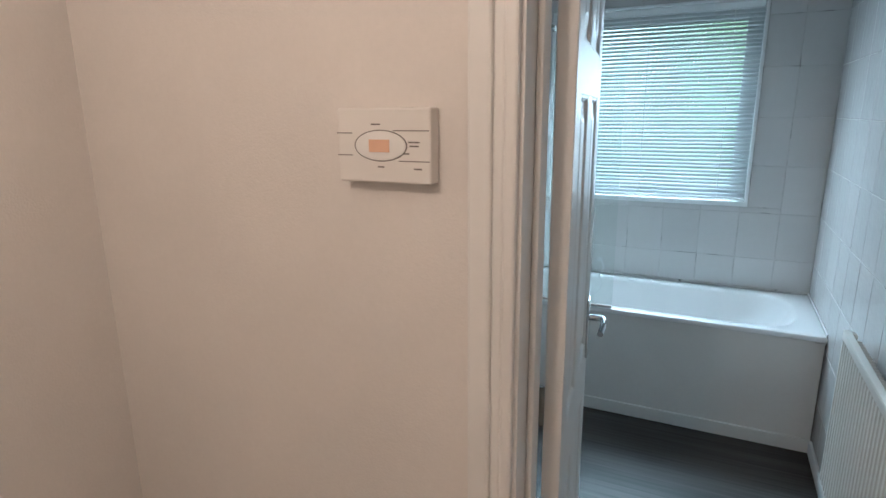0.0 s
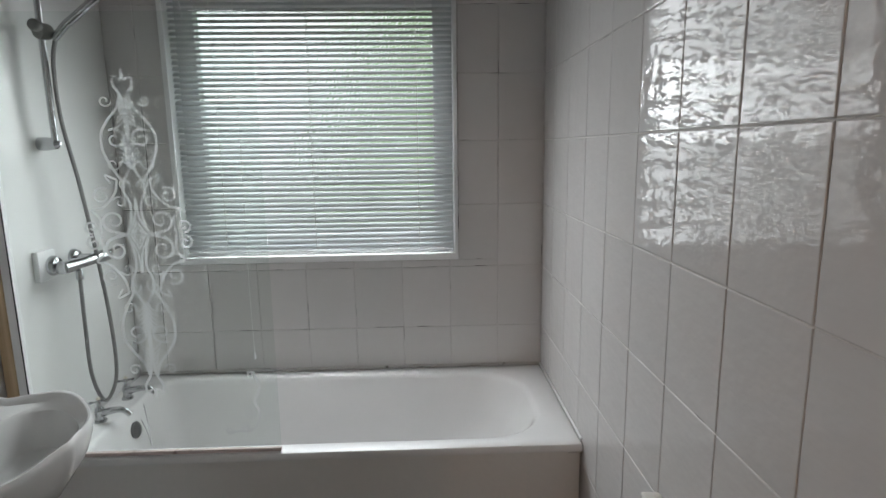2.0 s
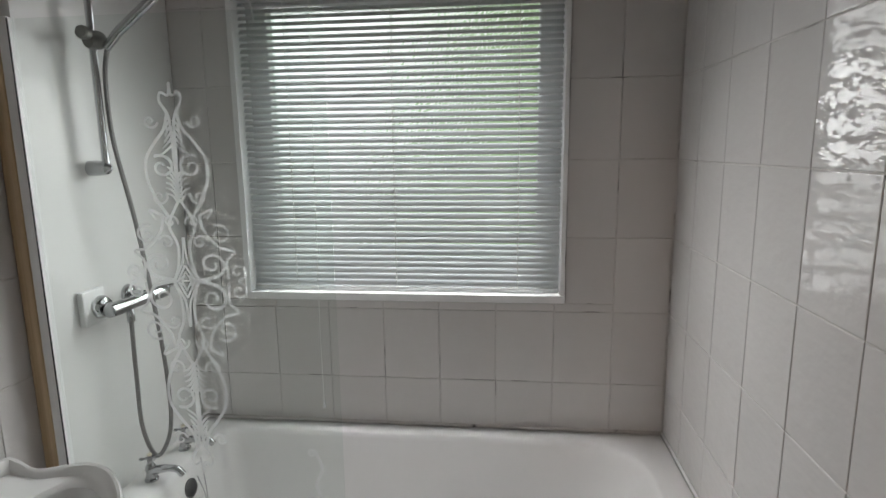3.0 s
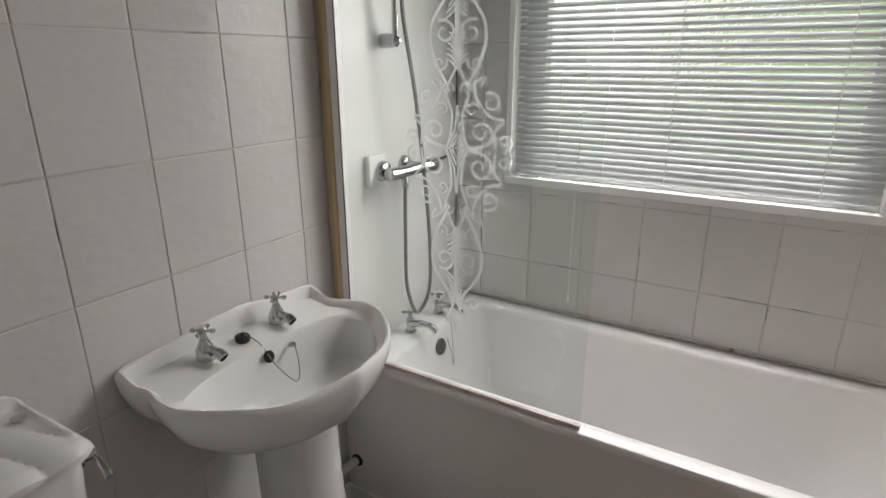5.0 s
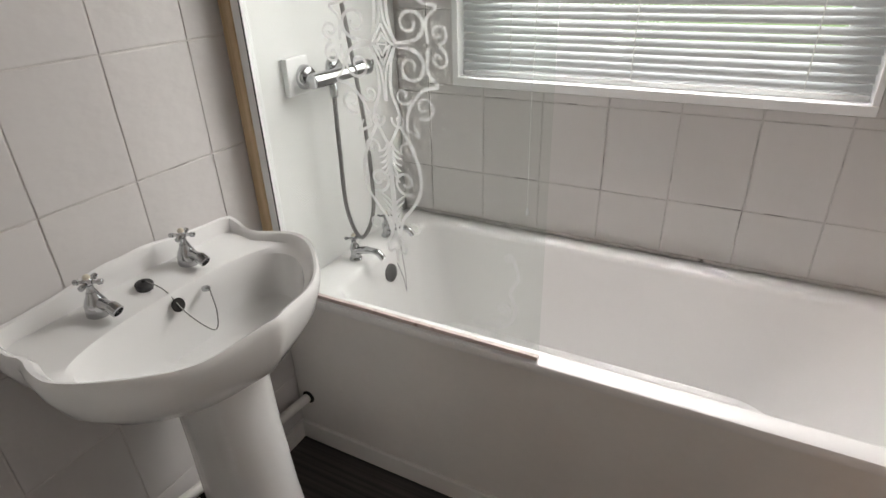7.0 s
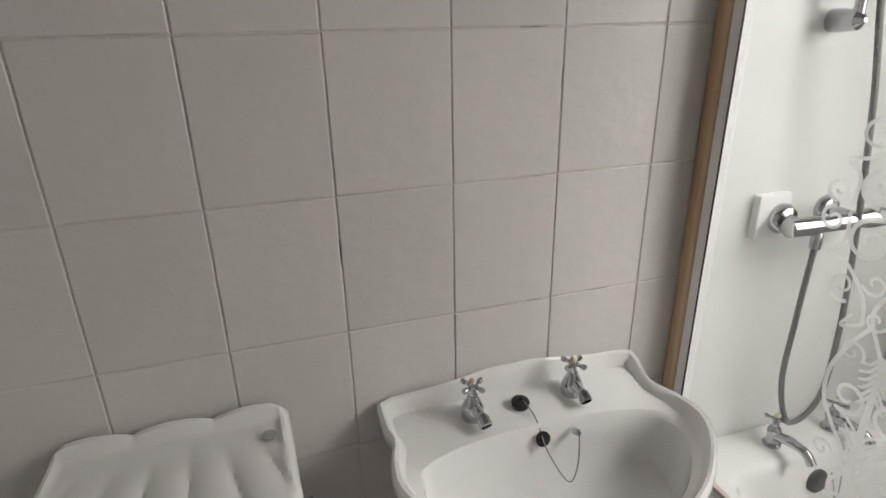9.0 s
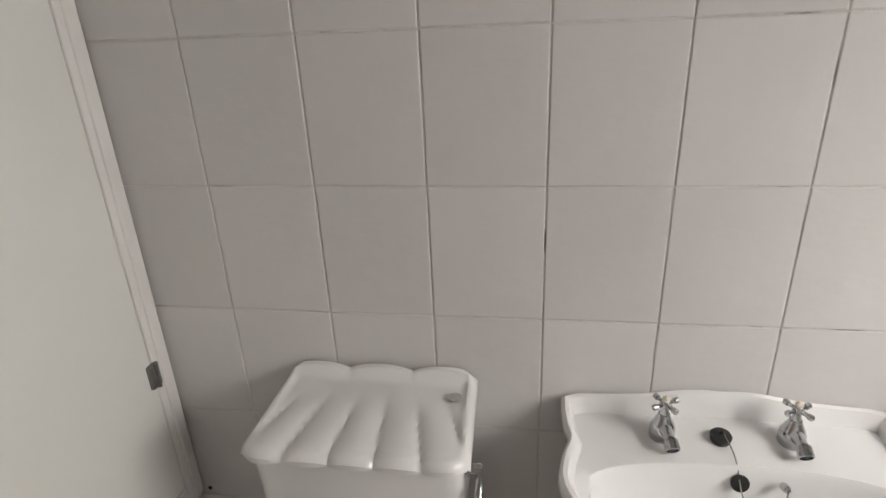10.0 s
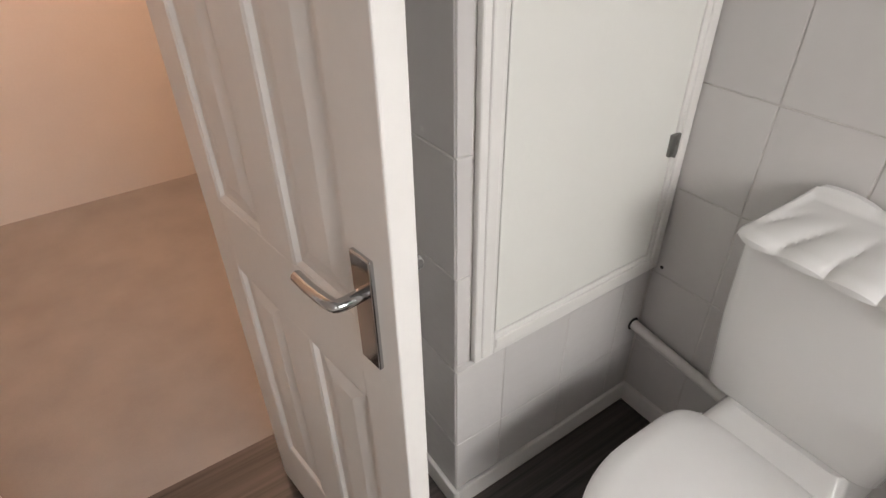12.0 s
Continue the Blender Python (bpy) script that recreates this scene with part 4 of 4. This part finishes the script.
strip("trim_jamb_hinge", (DX0 - 0.03, YO - 0.002, FL), (DX0, YI + 0.002, DZ), "white painted door lining", bevel=0.002)
strip("trim_jamb_lock", (DX1, YO - 0.002, FL), (DX1 + 0.03, YI + 0.002, DZ), "white painted door lining", bevel=0.002)
strip("trim_jamb_head", (DX0 - 0.03, YO - 0.002, DZ), (DX1 + 0.03, YI + 0.002, DZ + 0.03), "white painted door lining", bevel=0.002)
strip("trim_stop", (DX0, YO + 0.05, FL), (DX0 + 0.012, YO + 0.085, DZ), "white painted door stop")
strip("trim_architrave_room", (DX0 - 0.062, YI + 0.002, FL), (DX0 - 0.004, YI + 0.018, DZ + 0.06), "white painted architrave beside tiles", bevel=0.006)
strip("trim_architrave_room", (DX1 + 0.004, YI + 0.002, FL), (DX1 + 0.062, YI + 0.018, DZ + 0.004), "white painted architrave beside tiles", bevel=0.006)
strip("trim_architrave_room_head", (DX0 - 0.004, YI + 0.002, DZ + 0.004), (W - 0.001, YI + 0.018, DZ + 0.06), "white painted architrave over the doorway", bevel=0.006)
for x0, x1, dp in ((DX0 - 0.085, DX0 - 0.045, 0.020), (DX0 - 0.047, DX0 - 0.026, 0.012), (DX0 - 0.028, DX0 - 0.006, 0.016)):
    strip("trim_architrave_hall", (x0, YO - dp, FL), (x1, YO - 0.001, DZ + 0.07), "painted stepped architrave in the hall", bevel=0.005)
strip("trim_architrave_hall_head", (DX0 - 0.006, YO - 0.016, DZ + 0.006), (DX1 + 0.08, YO - 0.001, DZ + 0.07), "painted architrave over the doorway", bevel=0.005)
strip("trim_architrave_hall", (DX1 + 0.006, YO - 0.016, FL), (DX1 + 0.08, YO - 0.001, DZ + 0.006), "painted architrave in the hall", bevel=0.005)

DW, DT, DH = 0.606, 0.036, 1.985
door = thing("door", (DX0 + 0.006, YI + 0.012, FL + 0.008), "white panelled door standing open into the bathroom", "door")
HANG = radians(DOOR_OPEN)


def hang(bm):
    """Turns a part from the door's own frame to the hung door."""
    m = Matrix.Translation(door.location) @ Matrix.Rotation(HANG, 4, "Z")
    bmesh.ops.transform(bm, matrix=m, verts=bm.verts)
    return bm


T0, T1 = -DT, 0.0           # hall face and room face of the closed leaf
part("core", hang(box((0.02, T0 + 0.009, 0.02), (DW - 0.02, T1 - 0.009, DH - 0.02))), GLOSS_PAINT, door)
ST_W, MU_W = 0.092, 0.105
rails = [(0.0, 0.205), (0.765, 0.915), (1.575, 1.675), (DH - 0.115, DH)]
for x0, x1 in ((0, ST_W), (DW - ST_W, DW)):
    part("stile", hang(box((x0, T0, 0), (x1, T1, DH), 0.003)), GLOSS_PAINT, door)
for z0, z1 in rails:
    part("rail", hang(box((ST_W - 0.004, T0 + 0.0002, z0), (DW - ST_W + 0.004, T1 - 0.0002, z1), 0.003)), GLOSS_PAINT, door)
mc = DW / 2
for (a0, z0), (z1, a1) in zip(rails, rails[1:]):
    part("mullion", hang(box((mc - MU_W / 2, T0 + 0.0004, z0 - 0.004), (mc + MU_W / 2, T1 - 0.0004, z1 + 0.004), 0.003)), GLOSS_PAINT, door)
    for x0, x1 in ((ST_W, mc - MU_W / 2), (mc + MU_W / 2, DW - ST_W)):
        bm = bmesh.new()
        for face, sgn in ((T1, 1), (T0, -1)):
            def rect(i, n, face=face, sgn=sgn, x0=x0, x1=x1, z0=z0, z1=z1):
                return [Vector((x, face + sgn * n, z)) for x, z in ((x0 + i, z0 + i), (x1 - i, z0 + i), (x1 - i, z1 - i), (x0 + i, z1 - i))]
            loft([rect(-0.002, -0.001), rect(0.004, -0.002), rect(0.010, -0.0085), rect(0.022, -0.0085), rect(0.050, -0.0025), rect(0.056, -0.0025)], bm, cap=(False, True))
        part("panel", hang(bm), GLOSS_PAINT, door, flat=True)
HZ = 0.955
for face, sgn in ((T1, 1), (T0, -1)):
    def at(u, n, z, face=face, sgn=sgn):
        return (u, face + sgn * n, z)
    bm = box(tuple(min(a, b) for a, b in zip(at(DW - 0.075, 0, HZ - 0.085), at(DW - 0.035, 0.007, HZ + 0.085))), tuple(max(a, b) for a, b in zip(at(DW - 0.075, 0, HZ - 0.085), at(DW - 0.035, 0.007, HZ + 0.085))), 0.002)
    hp = part("handle_plate", hang(bm), CHROME, door, "chrome lever handle plate")
    bm = tube(spline([at(DW - 0.055, 0.005, HZ + 0.03), at(DW - 0.055, 0.036, HZ + 0.03), at(DW - 0.065, 0.045, HZ + 0.03), at(DW - 0.110, 0.046, HZ + 0.026), at(DW - 0.150, 0.042, HZ + 0.020)], 5), 0.0085, 12)
    part("lever", hang(bm), CHROME, hp)
for z in (0.22, 1.0, 1.76):
    bm = tube([(-0.004, 0.004, z - 0.04), (-0.004, 0.004, z + 0.04)], 0.006, 10)
    part("hinge", hang(bm), STEEL, door, "steel hinge knuckle")

# ---- thermostat on the hall wall ----
th = thing("thermostat", (0.71, YO, 1.48), "white wall thermostat with a small orange-lit display", "thermostat")
TX0, TX1, TZ0, TZ1 = 0.622, 0.797, 1.478, 1.598
part("case", box((TX0, YO - 0.030, TZ0), (TX1, YO, TZ1), 0.004, seg=3), PLASTIC, th)
tm, tz = (TX0 + TX1) / 2, (TZ0 + TZ1) / 2
loops = []
for k, n in ((1.0, 0.030), (0.98, 0.032), (0.90, 0.0325)):
    loops.append([Vector((tm - 0.004 + 0.048 * k * math.cos(a), YO - n, tz + 0.024 * k * math.sin(a))) for a in (2 * math.pi * i / 36 for i in range(36))])
part("display_surround", loft(loops, cap=(False, True)), surface("pale_oval_surround", (0.82, 0.80, 0.77), 0.35), th)
part("surround_line", loft([[Vector((tm - 0.004 + 0.050 * math.cos(a), YO - n, tz + 0.0255 * math.sin(a))) for a in (2 * math.pi * i / 36 for i in range(36))] for n in (0.0296, 0.0305)], cap=(False, True)), MARK, th)
part("display", box((tm - 0.024, YO - 0.0338, tz - 0.010), (tm + 0.014, YO - 0.0324, tz + 0.010)), LCD, th, "orange-lit display")
for x0, x1, z in ((0.020, 0.085, 0.024), (0.030, 0.085, -0.024), (-0.088, -0.058, 0.020), (-0.088, -0.058, -0.016)):
    part("seam", box((tm + x0, YO - 0.0306, tz + z - 0.0008), (tm + x1, YO - 0.0298, tz + z + 0.0008)), MARK, th)
for x, z, w in ((-0.012, 0.034, 0.018), (0.058, 0.006, 0.020), (0.058, 0.0, 0.016), (0.044, -0.012, 0.010), (0.064, -0.036, 0.014), (-0.004, -0.034, 0.012)):
    part("print_mark", box((tm + x - w / 2, YO - 0.0307, tz + z - 0.0012), (tm + x + w / 2, YO - 0.0299, tz + z + 0.0012)), MARK, th, "small unreadable grey print")

tagged(part("screw_hole", lathe([(0.005, 0), (0.005, 0.0012), (0.001, 0.0012)], (0.0, BY + 0.028, 0.556), (1, 0, 0), 10), HOLE), "small dark screw hole in a tile", "hole", kind="structure")

# ---- skirtings and pipes ----
def skirting(lo, hi, label="white painted skirting board"):
    return tagged(part("baseboard", box(lo, hi, 0.004), GLOSS_PAINT), label, "baseboard", kind="structure")


SK = FL + 0.068
skirting((BX, YI, FL), (DX0 - 0.062, YI + 0.013, SK))
skirting((BX, YI + 0.013, FL), (BX + 0.013, BY + 0.013, SK))
skirting((0.0, BY, FL), (BX, BY + 0.013, SK))
skirting((0.0, BY + 0.013, FL), (0.013, BF + 0.017, SK))
skirting((W - 0.013, YI + 0.02, FL), (W, BF + 0.003, SK))
pipes = thing("pipe_run", (0.03, 1.4, 0.2), "white painted pipes along the wall foot", "pipe")
part("pipe", tube([(0.026, BY + 0.002, 0.352), (0.026, 0.955, 0.315), (0.026, 1.43, 0.278), (0.028, 1.78, 0.228), (0.04, BF + 0.018, 0.205)], 0.0145, 12), PIPE_PAINT, pipes)
part("pipe_hole", lathe([(0.020, 0), (0.020, 0.002), (0.001, 0.002)], (0.028, BY + 0.001, 0.354), (0, 1, 0), 16), HOLE, pipes, "dark gap round the pipe")
part("pipe_hole", lathe([(0.022, 0), (0.022, 0.002), (0.001, 0.002)], (0.046, BF + 0.0175, 0.210), (0, -1, 0), 16), HOLE, pipes, "dark gap round the pipe")
part("pipe_hole", lathe([(0.042, 0), (0.042, 0.003), (0.001, 0.003)], (0.0, 1.750, 0.165), (1, 0, 0), 14), HOLE, pipes, "rough dark hole in the tiles")
part("trap", tube(spline([(0.004, 1.752, 0.168), (0.035, 1.750, 0.160), (0.07, 1.748, 0.125), (0.085, 1.750, 0.07)], 5), 0.019, 12), PIPE_PAINT, pipes, "stained waste pipe behind the pedestal")

# ---- tiles, one by one ----
tile_meshes = {}


def tile_mesh(w, h, axes):
    key = (round(w, 3), round(h, 3), axes)
    if key not in tile_meshes:
        u, v, n = (Vector(a) for a in axes)
        loops = [[u * a + v * b + n * d for a, b in ((i, i), (w - i, i), (w - i, h - i), (i, h - i))] for i, d in ((0, -G), (0, -0.0014), (0.0012, -0.0003), (0.0024, 0.0))]
        bm = loft(loops, cap=(False, True))
        bmesh.ops.recalc_face_normals(bm, faces=bm.faces)
        if sum((f.normal.dot(n) for f in bm.faces)) < 0:
            bmesh.ops.reverse_faces(bm, faces=bm.faces)
        me = bpy.data.meshes.new("tile")
        bm.to_mesh(me)
        bm.free()
        me.materials.append(TILE)
        tile_meshes[key] = me
    return tile_meshes[key]


def cut(r, hole):
    """What is left of the rectangle r outside hole."""
    a0, a1, b0, b1 = r
    h0, h1, g0, g1 = hole
    if h0 >= a1 or h1 <= a0 or g0 >= b1 or g1 <= b0:
        return [r]
    out = [(a0, a1, b0, g0), (a0, a1, g1, b1), (a0, h0, max(b0, g0), min(b1, g1)), (h1, a1, max(b0, g0), min(b1, g1))]
    return [q for q in out if q[1] - q[0] > 0.012 and q[3] - q[2] > 0.012]


def tile_wall(wall, origin, axes, us, vs, area, holes=()):
    u, v, n = (Vector(a) for a in axes)
    o = Vector(origin)
    a0, a1, b0, b1 = area
    us = [a0] + [x for x in us if a0 + 0.02 < x < a1 - 0.02] + [a1]
    vs = [b0] + [x for x in vs if b0 + 0.02 < x < b1 - 0.02] + [b1]
    for p, q in zip(us, us[1:]):
        for r, s in zip(vs, vs[1:]):
            cells = [(p, q, r, s)]
            for h in holes:
                cells = [c for cell in cells for c in cut(cell, h)]
            for c0, c1, d0, d1 in cells:
                g = 0.0013
                ob = new("tile", tile_mesh(c1 - c0 - 2 * g, d1 - d0 - 2 * g, axes))
                ob.parent = wall
                ob.location = o + u * (c0 + g) + v * (d0 + g)
                ob.rotation_euler = tuple(random.uniform(-0.0016, 0.0016) for _ in range(3))


def lines(at, step, n=16):
    return [at + step * k for k in range(-n, n + 1)]


ZL = lines(Z2, PV)
AX_L = ((0, 1, 0), (0, 0, 1), (1, 0, 0))
AX_R = ((0, 1, 0), (0, 0, 1), (-1, 0, 0))
AX_Y = ((1, 0, 0), (0, 0, 1), (0, -1, 0))
AX_F = ((1, 0, 0), (0, 0, 1), (0, 1, 0))
tile_wall(wall_left, (0, 0, 0), AX_L, lines(1.45, PH), ZL, (BY + 0.002, 2.187, FL + 0.01, CE))
tile_wall(wall_right, (W, 0, 0), AX_R, lines(1.626, 0.2035), lines(1.542, PV), (YI, D - 0.001, FL + 0.01, CE))
tile_wall(wall_window, (0, D, 0), AX_Y, lines(0.948, 0.1953), ZL, (PX + 0.002, W - 0.002, BR - 0.02, CE), [(WX0 - 0.0225, WX1 + 0.0175, WZ0 - 0.029, WZ1 + 0.016)])
tile_wall(wall_door, (0, YI, 0), AX_F, lines(0.745, PH), ZL, (BX + 0.002, DX0 - 0.034, FL + 0.01, CE))
tile_wall(wall_door, (0, YI, 0), AX_F, [], ZL, (DX1 + 0.034, W - 0.002, FL + 0.01, CE))
tile_wall(wall_cupboard, (0, BY, 0), AX_F, lines(0.30, PH), ZL, (0.003, BX - 0.001, FL + 0.01, CE), [(CX0 - 0.001, CX1 + 0.001, CZ0 - 0.001, CZ1 + 0.001)])
tile_wall(wall_cupboard, (BX, 0, 0), AX_L, lines(0.50, PH), ZL, (YI + 0.002, BY - 0.003, FL + 0.01, CE))
